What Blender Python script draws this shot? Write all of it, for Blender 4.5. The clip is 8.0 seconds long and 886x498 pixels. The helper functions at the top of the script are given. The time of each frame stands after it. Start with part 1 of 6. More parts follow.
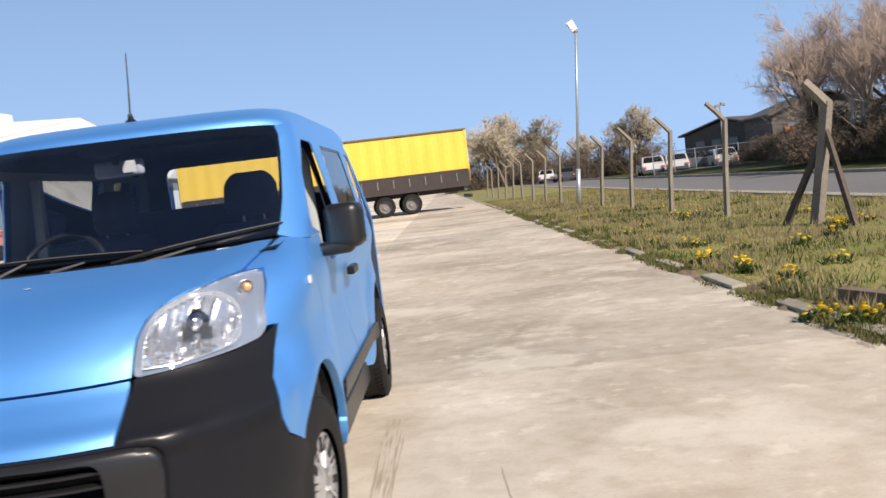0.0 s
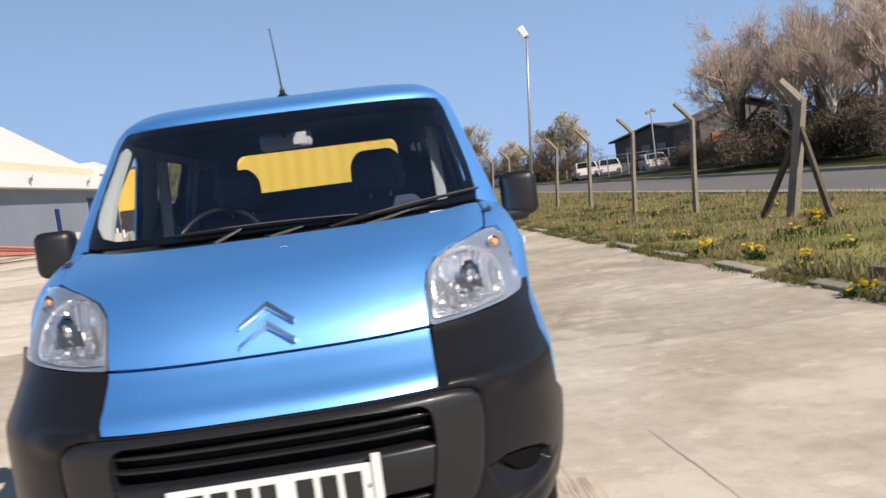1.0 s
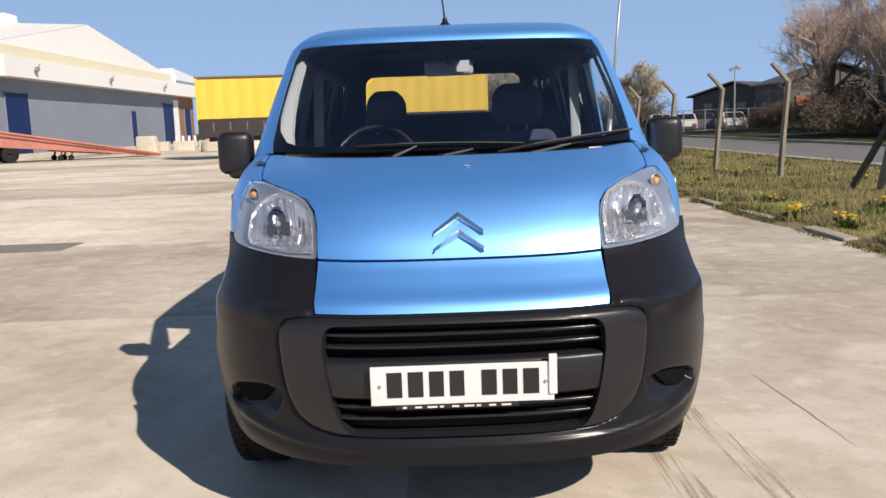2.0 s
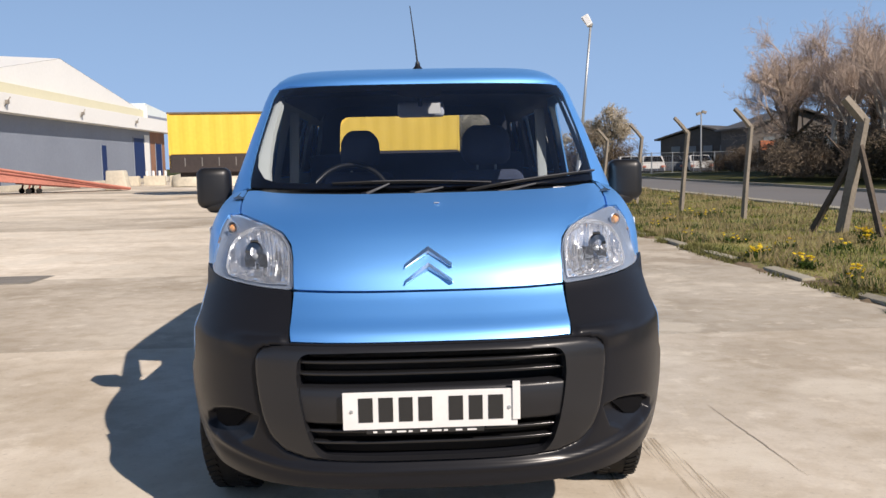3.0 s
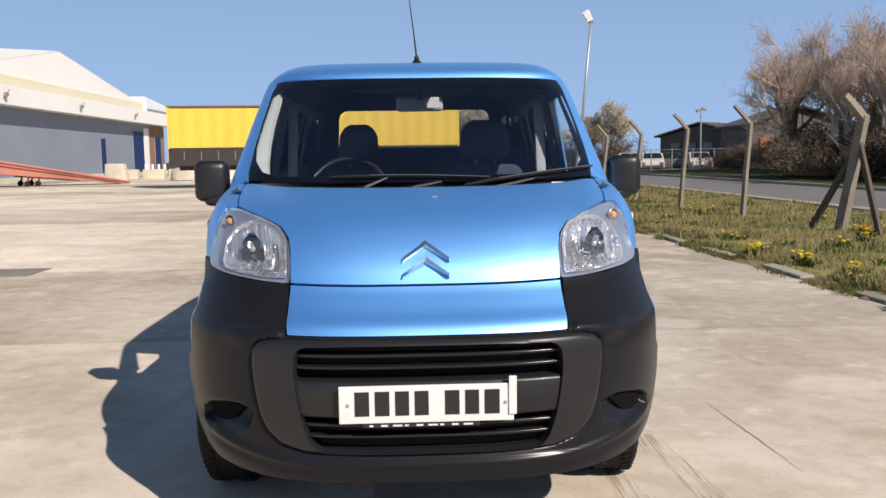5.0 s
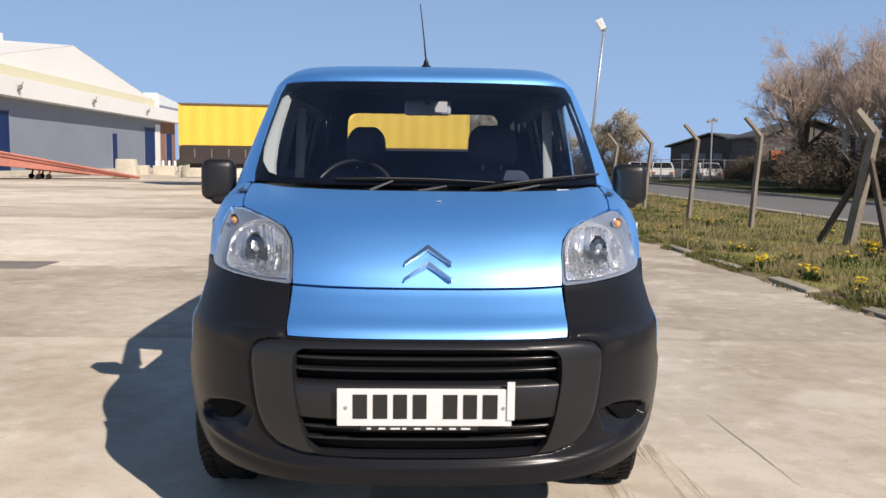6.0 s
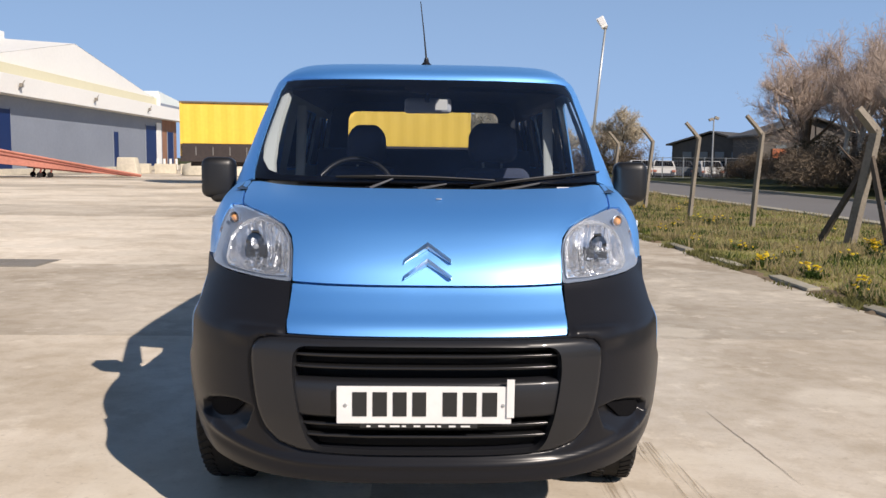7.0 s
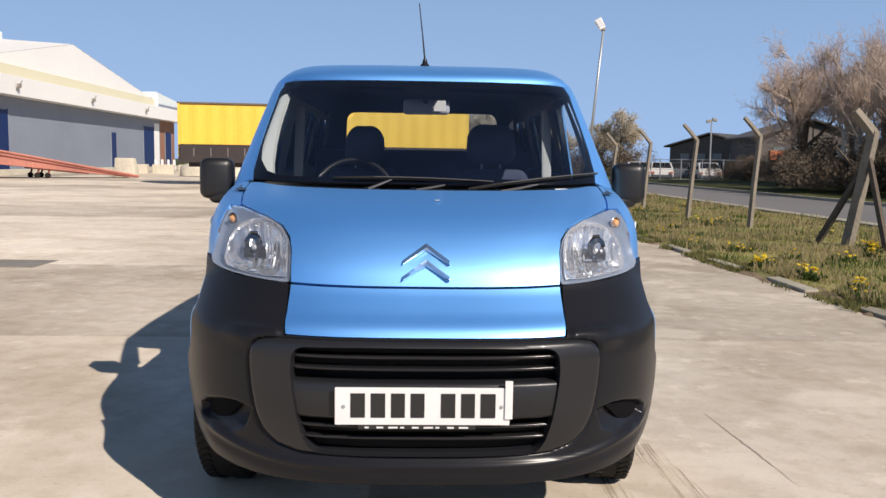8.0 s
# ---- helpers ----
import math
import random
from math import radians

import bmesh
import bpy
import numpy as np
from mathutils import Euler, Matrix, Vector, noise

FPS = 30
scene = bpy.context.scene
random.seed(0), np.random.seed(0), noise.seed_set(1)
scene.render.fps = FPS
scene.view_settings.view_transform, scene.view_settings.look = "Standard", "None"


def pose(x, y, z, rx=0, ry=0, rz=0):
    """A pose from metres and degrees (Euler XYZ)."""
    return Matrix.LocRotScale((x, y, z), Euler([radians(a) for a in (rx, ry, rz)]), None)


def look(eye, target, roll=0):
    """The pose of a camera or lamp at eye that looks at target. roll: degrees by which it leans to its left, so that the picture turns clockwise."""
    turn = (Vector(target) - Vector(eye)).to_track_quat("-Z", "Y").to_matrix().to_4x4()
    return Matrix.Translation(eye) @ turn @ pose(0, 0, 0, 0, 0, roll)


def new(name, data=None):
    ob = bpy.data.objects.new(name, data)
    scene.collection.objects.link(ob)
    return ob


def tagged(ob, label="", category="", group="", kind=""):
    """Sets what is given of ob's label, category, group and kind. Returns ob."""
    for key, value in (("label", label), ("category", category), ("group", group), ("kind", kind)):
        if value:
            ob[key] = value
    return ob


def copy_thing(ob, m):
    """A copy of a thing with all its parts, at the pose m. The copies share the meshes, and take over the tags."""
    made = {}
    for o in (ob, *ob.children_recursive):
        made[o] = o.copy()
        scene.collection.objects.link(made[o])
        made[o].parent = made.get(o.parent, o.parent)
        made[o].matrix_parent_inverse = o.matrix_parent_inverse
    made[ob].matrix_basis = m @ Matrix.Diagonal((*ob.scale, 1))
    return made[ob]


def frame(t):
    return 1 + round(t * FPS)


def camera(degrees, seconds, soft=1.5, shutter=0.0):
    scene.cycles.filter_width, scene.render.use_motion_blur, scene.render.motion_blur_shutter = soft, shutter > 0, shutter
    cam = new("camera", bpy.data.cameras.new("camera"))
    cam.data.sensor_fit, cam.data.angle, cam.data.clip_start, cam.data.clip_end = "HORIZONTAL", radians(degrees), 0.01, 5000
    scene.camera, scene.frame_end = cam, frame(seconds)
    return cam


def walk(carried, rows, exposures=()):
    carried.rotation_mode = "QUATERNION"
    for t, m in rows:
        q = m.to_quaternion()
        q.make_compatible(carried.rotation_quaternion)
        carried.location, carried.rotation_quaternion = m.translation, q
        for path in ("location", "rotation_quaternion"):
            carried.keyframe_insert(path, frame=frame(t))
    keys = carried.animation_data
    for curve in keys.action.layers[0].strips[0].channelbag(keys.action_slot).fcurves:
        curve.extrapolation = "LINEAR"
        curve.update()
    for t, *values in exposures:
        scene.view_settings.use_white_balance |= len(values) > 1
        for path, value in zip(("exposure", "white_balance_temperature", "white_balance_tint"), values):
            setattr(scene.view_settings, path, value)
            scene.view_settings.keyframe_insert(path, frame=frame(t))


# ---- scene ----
from mathutils import geometry

cam = camera(54.9, 8.0, 1.5, 0.3)
EXPOSURES = [(0, 0.40, 6800, 17), (0.5, 0.34, 6800, 17), (1.0, 0.25, 6800, 17), (1.5, 0.16, 6800, 17), (8, 0.16, 6800, 17)]
PATH = [
    (0, (1.343, -2.076, 1.272), (1.314, -0.082, 1.122), -6.9),
    (0.1, (1.239, -2.09, 1.272), (1.216, -0.096, 1.125), -7.5),
    (0.2, (1.132, -2.09, 1.265), (1.087, -0.093, 1.167), -7.1),
    (0.3, (1.026, -2.103, 1.258), (0.971, -0.106, 1.16), -6.3),
    (0.4, (0.923, -2.108, 1.247), (0.901, -0.114, 1.089), -4.9),
    (0.5, (0.819, -2.115, 1.25), (0.835, -0.127, 1.034), -2.8),
    (0.6, (0.728, -2.133, 1.261), (0.721, -0.143, 1.065), -3.4),
    (0.7, (0.636, -2.122, 1.256), (0.688, -0.131, 1.074), -3.5),
    (0.8, (0.533, -2.125, 1.244), (0.653, -0.136, 1.075), -4.1),
    (0.9, (0.429, -2.14, 1.233), (0.581, -0.151, 1.085), -6.1),
    (1, (0.328, -2.14, 1.235), (0.475, -0.151, 1.084), -7.5),
    (1.1, (0.246, -2.16, 1.25), (0.396, -0.173, 1.089), -7.9),
    (1.2, (0.171, -2.173, 1.258), (0.251, -0.182, 1.084), -6.9),
    (1.3, (0.114, -2.19, 1.258), (0.09, -0.196, 1.101), -5.1),
    (1.4, (0.053, -2.216, 1.242), (0.021, -0.222, 1.097), -4.3),
    (1.5, (0.008, -2.257, 1.227), (-0.041, -0.266, 1.044), -2.7),
    (1.7, (-0.053, -2.315, 1.237), (-0.071, -0.336, 0.944), -2.2),
    (2.8, (-0.057, -2.53, 1.251), (-0.01, -0.543, 1.033), -1.6),
    (3, (-0.056, -2.533, 1.247), (0.02, -0.545, 1.047), -1.2),
    (3.5, (-0.055, -2.524, 1.244), (0.01, -0.535, 1.043), -1.3),
    (4, (-0.059, -2.527, 1.243), (0.015, -0.539, 1.034), -1.5),
    (4.5, (-0.056, -2.527, 1.242), (0.023, -0.54, 1.029), -1.4),
    (6, (-0.036, -2.533, 1.246), (0.025, -0.544, 1.044), 0.7),
    (6.5, (-0.029, -2.53, 1.245), (0.031, -0.541, 1.045), 0.8),
    (7, (-0.031, -2.533, 1.244), (0.027, -0.544, 1.038), 0.7),
    (7.5, (-0.031, -2.537, 1.243), (0.031, -0.548, 1.04), 0.8),
    (8, (-0.033, -2.532, 1.244), (0.03, -0.544, 1.041), 0.8),
]
walk(cam, [(t, look(eye, target, roll)) for t, eye, target, roll in PATH], EXPOSURES)

# ---- world and light ----
SUN = Vector((0.82, -1.05, 1.0)).normalized()          # towards the sun
world = bpy.data.worlds.new("sky")
scene.world = world
world.use_nodes = True
wn = world.node_tree.nodes
sky = wn.new("ShaderNodeTexSky")
sky.sky_type, sky.sun_disc = "NISHITA", False
sky.sun_elevation, sky.sun_rotation = math.asin(SUN.z), math.atan2(SUN.x, SUN.y)
sky.air_density, sky.dust_density, sky.ozone_density = 1.0, 0.1, 2.2
haze = wn.new("ShaderNodeMix")                         # a blue spring haze, thick at the horizon and thin overhead
haze.data_type = "RGBA"
haze.inputs[7].default_value = (7.6, 13.0, 21.5, 1)
coord, split, thin, bend = (wn.new("ShaderNode" + k) for k in ("TexCoord", "SeparateXYZ", "MapRange", "Math"))
thin.inputs[1].default_value, thin.inputs[2].default_value, thin.inputs[3].default_value, thin.inputs[4].default_value = 0.0, 0.8, 0.93, 0.0
bend.operation = "POWER"
bend.inputs[1].default_value = 1.2
world.node_tree.links.new(coord.outputs["Generated"], split.inputs[0])
world.node_tree.links.new(split.outputs[2], thin.inputs[0])
world.node_tree.links.new(thin.outputs[0], bend.inputs[0])
world.node_tree.links.new(bend.outputs[0], haze.inputs[0])
world.node_tree.links.new(sky.outputs[0], haze.inputs[6])
world.node_tree.links.new(haze.outputs[2], wn["Background"].inputs[0])
wn["Background"].inputs[1].default_value = 0.038
sun = new("sun", bpy.data.lights.new("sun", "SUN"))
sun.data.energy, sun.data.angle, sun.data.color = 5.0, radians(0.53), (1.0, 0.945, 0.84)
sun.matrix_world = look(SUN * 60, (0, 0, 0))


# ---- materials ----
def material(name, color, rough=0.6, metal=0.0, coat=0.0, var=0.12, grain=40.0, big=1.5, bump=0.0, spec=0.5, per=0.0):
    """A principled material with colour variation at two scales, fine relief, and a shift per object."""
    m = bpy.data.materials.new(name)
    m.use_nodes = True
    nt = m.node_tree
    b = nt.nodes["Principled BSDF"]
    b.inputs["Roughness"].default_value, b.inputs["Metallic"].default_value = rough, metal
    b.inputs["Coat Weight"].default_value, b.inputs["Coat Roughness"].default_value = coat, 0.04
    b.inputs["Specular IOR Level"].default_value = spec
    tc = nt.nodes.new("ShaderNodeTexCoord")
    n1, n2 = nt.nodes.new("ShaderNodeTexNoise"), nt.nodes.new("ShaderNodeTexNoise")
    n1.inputs["Scale"].default_value, n2.inputs["Scale"].default_value = grain, big
    n1.inputs["Detail"].default_value, n2.inputs["Detail"].default_value = 5, 4
    for n in (n1, n2):
        nt.links.new(tc.outputs["Object"], n.inputs["Vector"])
    add = nt.nodes.new("ShaderNodeMath")
    nt.links.new(n1.outputs[0], add.inputs[0])
    nt.links.new(n2.outputs[0], add.inputs[1])
    last = add.outputs[0]
    if per:
        oi, mul, ad2 = nt.nodes.new("ShaderNodeObjectInfo"), nt.nodes.new("ShaderNodeMath"), nt.nodes.new("ShaderNodeMath")
        mul.operation = "MULTIPLY_ADD"
        mul.inputs[1].default_value, mul.inputs[2].default_value = per, -per / 2
        nt.links.new(oi.outputs["Random"], mul.inputs[0])
        nt.links.new(mul.outputs[0], ad2.inputs[0])
        nt.links.new(last, ad2.inputs[1])
        last = ad2.outputs[0]
    mr = nt.nodes.new("ShaderNodeMapRange")
    mr.inputs[1].default_value, mr.inputs[2].default_value = 0.6, 1.4
    mr.inputs[3].default_value, mr.inputs[4].default_value = 1 - var, 1 + var
    nt.links.new(last, mr.inputs[0])
    hsv = nt.nodes.new("ShaderNodeHueSaturation")
    hsv.inputs["Color"].default_value = (*color, 1)
    nt.links.new(mr.outputs[0], hsv.inputs["Value"])
    nt.links.new(hsv.outputs[0], b.inputs["Base Color"])
    if bump:
        bp = nt.nodes.new("ShaderNodeBump")
        bp.inputs["Strength"].default_value, bp.inputs["Distance"].default_value = bump, 0.01
        nt.links.new(n1.outputs[0], bp.inputs["Height"])
        nt.links.new(bp.outputs[0], b.inputs["Normal"])
    return m


def glass_material(name, tint, gloss=1.0, ior=1.45):
    """Clear pane: see-through tint with a Fresnel gloss."""
    m = bpy.data.materials.new(name)
    m.use_nodes = True
    nt = m.node_tree
    nt.nodes.remove(nt.nodes["Principled BSDF"])
    tr, gl, mix, fr = (nt.nodes.new("ShaderNode" + k) for k in ("BsdfTransparent", "BsdfGlossy", "MixShader", "Fresnel"))
    tr.inputs[0].default_value = (*tint, 1)
    gl.inputs["Roughness"].default_value = 0.02
    gl.inputs["Color"].default_value = (gloss, gloss, gloss, 1)
    fr.inputs[0].default_value = ior
    nt.links.new(fr.outputs[0], mix.inputs[0])
    nt.links.new(tr.outputs[0], mix.inputs[1])
    nt.links.new(gl.outputs[0], mix.inputs[2])
    nt.links.new(mix.outputs[0], nt.nodes["Material Output"].inputs[0])
    return m


M = {
    "paint": material("blue_paint", (0.007, 0.28, 0.94), 0.55, 0.70, 0.5, 0.03, 900, 1.2),
    "plastic": material("black_plastic", (0.0108, 0.0114, 0.0145), 0.46, 0, 0.60, 0.15, 700, 3, 0.05, spec=0.06),
    "plastic_smooth": material("smooth_black_plastic", (0.0145, 0.0150, 0.0175), 0.36, 0, 0.25, 0.12, 700, 3, 0.03, spec=0.34),
    "mirror_black": material("mirror_black", (0.010, 0.010, 0.011), 0.40, 0, 0, 0.1, 300, 3),
    "frit": material("black_glass_print", (0.003, 0.003, 0.0035), 0.9, 0, 0, 0.1, 60, 4, spec=0.0),
    "mirror_grey": material("mirror_grey", (0.46, 0.48, 0.54), 0.3, 0, 0, 0.1, 300, 3),
    "gloss_black": material("gloss_black", (0.012, 0.012, 0.013), 0.22, 0, 0, 0.1, 200, 3),
    "recess": material("recess_shade_black", (0.004, 0.004, 0.005), 0.9, 0, 0, 0.2, 60, 4, spec=0.1),
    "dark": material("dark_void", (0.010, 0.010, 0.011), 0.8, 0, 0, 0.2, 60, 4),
    "rubber": material("tyre_rubber", (0.013, 0.0125, 0.012), 0.8, 0, 0, 0.25, 120, 6, 0.1, spec=0.25),
    "silver": material("silver_trim", (0.55, 0.56, 0.57), 0.35, 0.7, 0.2, 0.08, 90, 6),
    "reflector": material("reflector_silver", (0.93, 0.94, 0.96), 0.13, 0.92, 0, 0.04, 90, 4),
    "chrome": material("chrome", (0.88, 0.90, 0.92), 0.09, 1.0, 0, 0.04, 60, 4),
    "badge": material("badge_chrome", (0.80, 0.83, 0.87), 0.28, 1.0, 0, 0.04, 60, 4),
    "housing": material("lamp_housing", (0.32, 0.38, 0.48), 0.32, 0.62, 0.2, 0.06, 80, 5),
    "bezel": material("lamp_bezel", (0.52, 0.55, 0.60), 0.2, 0.6, 0.3, 0.04, 80, 5),
    "dark_chrome": material("dark_chrome", (0.14, 0.148, 0.16), 0.18, 1.0, 0, 0.05, 80, 5),
    "amber": material("amber_lens", (0.72, 0.34, 0.12), 0.25, 0, 0.5, 0.1, 80, 5),
    "glass": glass_material("windscreen_glass", (0.79, 0.85, 0.90), ior=1.70),
    "glass_dark": glass_material("side_glass", (0.70, 0.79, 0.82), ior=1.7),
    "lens": glass_material("lamp_lens", (0.93, 0.95, 0.97)),
    "trim_dark": material("dark_trim", (0.046, 0.052, 0.070), 0.7, 0, 0, 0.15, 300, 4, 0.05),
    "trim_light": material("light_trim", (0.44, 0.465, 0.46), 0.7, 0, 0, 0.06, 200, 4),
    "headliner": material("headliner_cloth", (0.085, 0.092, 0.115), 0.95, 0, 0, 0.1, 200, 4),
    "fabric": material("seat_fabric", (0.040, 0.050, 0.085), 0.95, 0, 0, 0.25, 260, 9, 0.2),
    "white": material("white_plate", (0.70, 0.70, 0.69), 0.35, 0, 0.2, 0.05, 40, 9),
    "ink": material("black_ink", (0.02, 0.02, 0.02), 0.4, 0, 0, 0.1, 60, 9),
    "steel": material("galvanised_steel", (0.42, 0.44, 0.45), 0.45, 0.6, 0, 0.15, 30, 2),
    "yellow": material("yellow_curtain", (0.80, 0.50, 0.06), 0.5, 0, 0.1, 0.09, 6, 0.5, 0.05),
    "trailer_dark": material("trailer_dark", (0.034, 0.024, 0.022), 0.6, 0, 0, 0.3, 8, 1),
    "grey_wall": material("grey_cladding", (0.21, 0.238, 0.29), 0.6, 0, 0, 0.10, 5, 0.25),
    "white_clad": material("white_cladding", (0.79, 0.785, 0.75), 0.5, 0, 0, 0.05, 4, 0.15),
    "cream": material("cream_cladding", (0.66, 0.62, 0.44), 0.55, 0, 0, 0.06, 4, 0.2),
    "blue_door": material("blue_door", (0.005, 0.022, 0.098), 0.5, 0, 0, 0.15, 6, 0.5, spec=0.2),
    "brick": material("brown_brick", (0.26, 0.13, 0.08), 0.85, 0, 0, 0.25, 9, 0.8),
    "red": material("red_steel", (0.42, 0.155, 0.11), 0.6, 0, 0, 0.25, 7, 0.7),
    "stone": material("pale_stone", (0.55, 0.50, 0.40), 0.9, 0, 0, 0.2, 5, 1, 0.3),
    "post": material("weathered_concrete", (0.205, 0.177, 0.142), 0.9, 0, 0, 0.3, 22, 2.5, 0.4),
    "asphalt": material("asphalt", (0.155, 0.150, 0.148), 0.85, 0, 0, 0.15, 8, 0.2, 0.2),
    "kerb": material("kerb_stone", (0.31, 0.285, 0.225), 0.9, 0, 0, 0.25, 18, 2, 0.3, per=0.5),
    "grass": material("grass", (0.27, 0.240, 0.10), 0.8, 0, 0, 0.30, 14, 0.7, spec=0.2),
    "grass_blade": material("grass_blade", (0.27, 0.285, 0.075), 0.7, 0, 0, 0.4, 3, 0.8, spec=0.2),
    "grass_far": material("grass_bank", (0.045, 0.055, 0.02), 0.9, 0, 0, 0.3, 2, 0.2, spec=0.1),
    "leaf": material("weed_leaf", (0.06, 0.10, 0.022), 0.6, 0, 0, 0.35, 20, 4, spec=0.3),
    "petal": material("yellow_petal", (0.88, 0.70, 0.05), 0.6, 0, 0, 0.1, 20, 4),
    "bark": material("bark", (0.17, 0.125, 0.09), 0.95, 0, 0, 0.3, 9, 1, 0.4),
    "twig": material("twig", (0.42, 0.33, 0.27), 0.95, 0, 0, 0.25, 3, 0.4),
    "twig_hazed": material("hazed_twig", (0.45, 0.385, 0.285), 0.95, 0, 0, 0.25, 3, 0.4),
    "birch": material("birch_bark", (0.42, 0.38, 0.33), 0.9, 0, 0, 0.35, 6, 1.5),
    "shrub_brown": material("shrub_twigs", (0.16, 0.124, 0.09), 0.9, 0, 0, 0.4, 2, 0.3, spec=0.2),
    "shrub": material("shrub_leaf", (0.055, 0.046, 0.026), 0.8, 0, 0, 0.4, 2, 0.3, spec=0.2),
    "roof_dark": material("dark_roof", (0.085, 0.078, 0.07), 0.6, 0, 0, 0.12, 2, 0.1),
    "wall_brown": material("brown_wall", (0.11, 0.098, 0.088), 0.85, 0, 0, 0.2, 3, 0.2),
    "pane": material("dark_pane", (0.20, 0.23, 0.24), 0.15, 0, 0, 0.1, 2, 0.3),
    "car_white": material("white_car_paint", (0.55, 0.55, 0.54), 0.25, 0, 0.6, 0.03, 20, 1),
    "car_dark": material("grey_car_paint", (0.09, 0.10, 0.11), 0.25, 0.4, 0.6, 0.03, 20, 1),
    "orange": material("orange_sign", (0.50, 0.15, 0.06), 0.6, 0, 0, 0.05, 4, 0.5),
    "joint": material("joint_filler", (0.33, 0.29, 0.235), 0.95, 0, 0, 0.3, 30, 2),
    "post_dark": material("dark_concrete", (0.085, 0.066, 0.05), 0.92, 0, 0, 0.35, 22, 2.5, 0.4),
    "soil": material("bare_soil", (0.20, 0.15, 0.10), 0.95, 0, 0, 0.45, 30, 2.5, 0.6, spec=0.2),
    "tyre_dirt": material("tyre_dirt", (0.40, 0.33, 0.24), 0.9, 0, 0, 0.3, 40, 6),
    "mint": material("pale_green_roof", (0.68, 0.74, 0.73), 0.6, 0, 0, 0.08, 4, 0.3),
    "iron": material("cast_iron", (0.26, 0.235, 0.20), 0.7, 0.3, 0, 0.25, 40, 4, 0.3),
}


def concrete_material(name, tone):
    """Pale worn concrete: speckle, cloudy stains, long sweeps of tyre dirt, shift per slab."""
    m = material(name, tone, 0.85, 0, 0, 0.08, 55, 2.2, 0.10, 0.3, per=0.22)
    nt = m.node_tree
    b = nt.nodes["Principled BSDF"]
    geo = nt.nodes.new("ShaderNodeNewGeometry")
    base = b.inputs["Base Color"].links[0].from_socket
    for scale, sx, lo, hi, dark in ((0.35, 0.8, 0.42, 0.64, 0.75), (0.16, 1.0, 0.42, 0.65, 0.80), (3.0, 0.7, 0.50, 0.75, 0.91), (1.1, 0.9, 0.48, 0.62, 0.88), (7.0, 1.0, 0.44, 0.62, 0.90)):
        mp, n, r, mx = (nt.nodes.new("ShaderNode" + k) for k in ("Mapping", "TexNoise", "MapRange", "Mix"))
        mp.inputs["Scale"].default_value = (sx, 1, 1)
        mp.inputs["Rotation"].default_value = (0, 0, 0.22)
        n.inputs["Scale"].default_value, n.inputs["Detail"].default_value = scale, 6
        r.inputs[1].default_value, r.inputs[2].default_value = lo, hi
        mx.data_type, mx.blend_type = "RGBA", "MULTIPLY"
        nt.links.new(geo.outputs["Position"], mp.inputs[0])
        nt.links.new(mp.outputs[0], n.inputs["Vector"])
        nt.links.new(n.outputs[0], r.inputs[0])
        nt.links.new(r.outputs[0], mx.inputs[0])
        nt.links.new(base, mx.inputs[6])
        mx.inputs[7].default_value = (dark, dark * 0.98, dark * 0.95, 1)
        base = mx.outputs[2]
    # pale worn patches and fine dark grit
    for scale, lo, hi, tint, share in ((0.85, 0.53, 0.60, (0.66, 0.60, 0.50), 0.5), (4.5, 0.58, 0.66, (0.76, 0.69, 0.58), 0.35), (28.0, 0.58, 0.72, (0.26, 0.22, 0.17), 0.35)):
        n, r, mx = (nt.nodes.new("ShaderNode" + k) for k in ("TexNoise", "MapRange", "Mix"))
        n.inputs["Scale"].default_value, n.inputs["Detail"].default_value, n.inputs["Roughness"].default_value = scale, 9, 0.62
        r.inputs[1].default_value, r.inputs[2].default_value, r.inputs[4].default_value = lo, hi, share
        mx.data_type = "RGBA"
        mx.inputs[7].default_value = (*tint, 1)
        nt.links.new(geo.outputs["Position"], n.inputs["Vector"])
        nt.links.new(n.outputs[0], r.inputs[0])
        nt.links.new(r.outputs[0], mx.inputs[0])
        nt.links.new(base, mx.inputs[6])
        base = mx.outputs[2]
    nt.links.new(base, b.inputs["Base Color"])
    return m


M["concrete"] = concrete_material("yard_concrete", (0.81, 0.73, 0.615))
M["concrete_mid"] = concrete_material("weathered_concrete_slab", (0.60, 0.535, 0.445))
M["concrete_dark"] = concrete_material("stained_concrete_slab", (0.525, 0.475, 0.40))


def two_tone(m, color, scale, lo, hi):
    """Lets patches of a second colour into a material, at a scale in the world."""
    nt = m.node_tree
    hsv = next(n for n in nt.nodes if n.type == "HUE_SAT")
    geo, n, r, mx = (nt.nodes.new("ShaderNode" + k) for k in ("NewGeometry", "TexNoise", "MapRange", "Mix"))
    n.inputs["Scale"].default_value, n.inputs["Detail"].default_value = scale, 5
    r.inputs[1].default_value, r.inputs[2].default_value = lo, hi
    mx.data_type = "RGBA"
    mx.inputs[6].default_value, mx.inputs[7].default_value = tuple(hsv.inputs["Color"].default_value), (*color, 1)
    nt.links.new(geo.outputs["Position"], n.inputs["Vector"])
    nt.links.new(n.outputs[0], r.inputs[0])
    nt.links.new(r.outputs[0], mx.inputs[0])
    nt.links.new(mx.outputs[2], hsv.inputs["Color"])


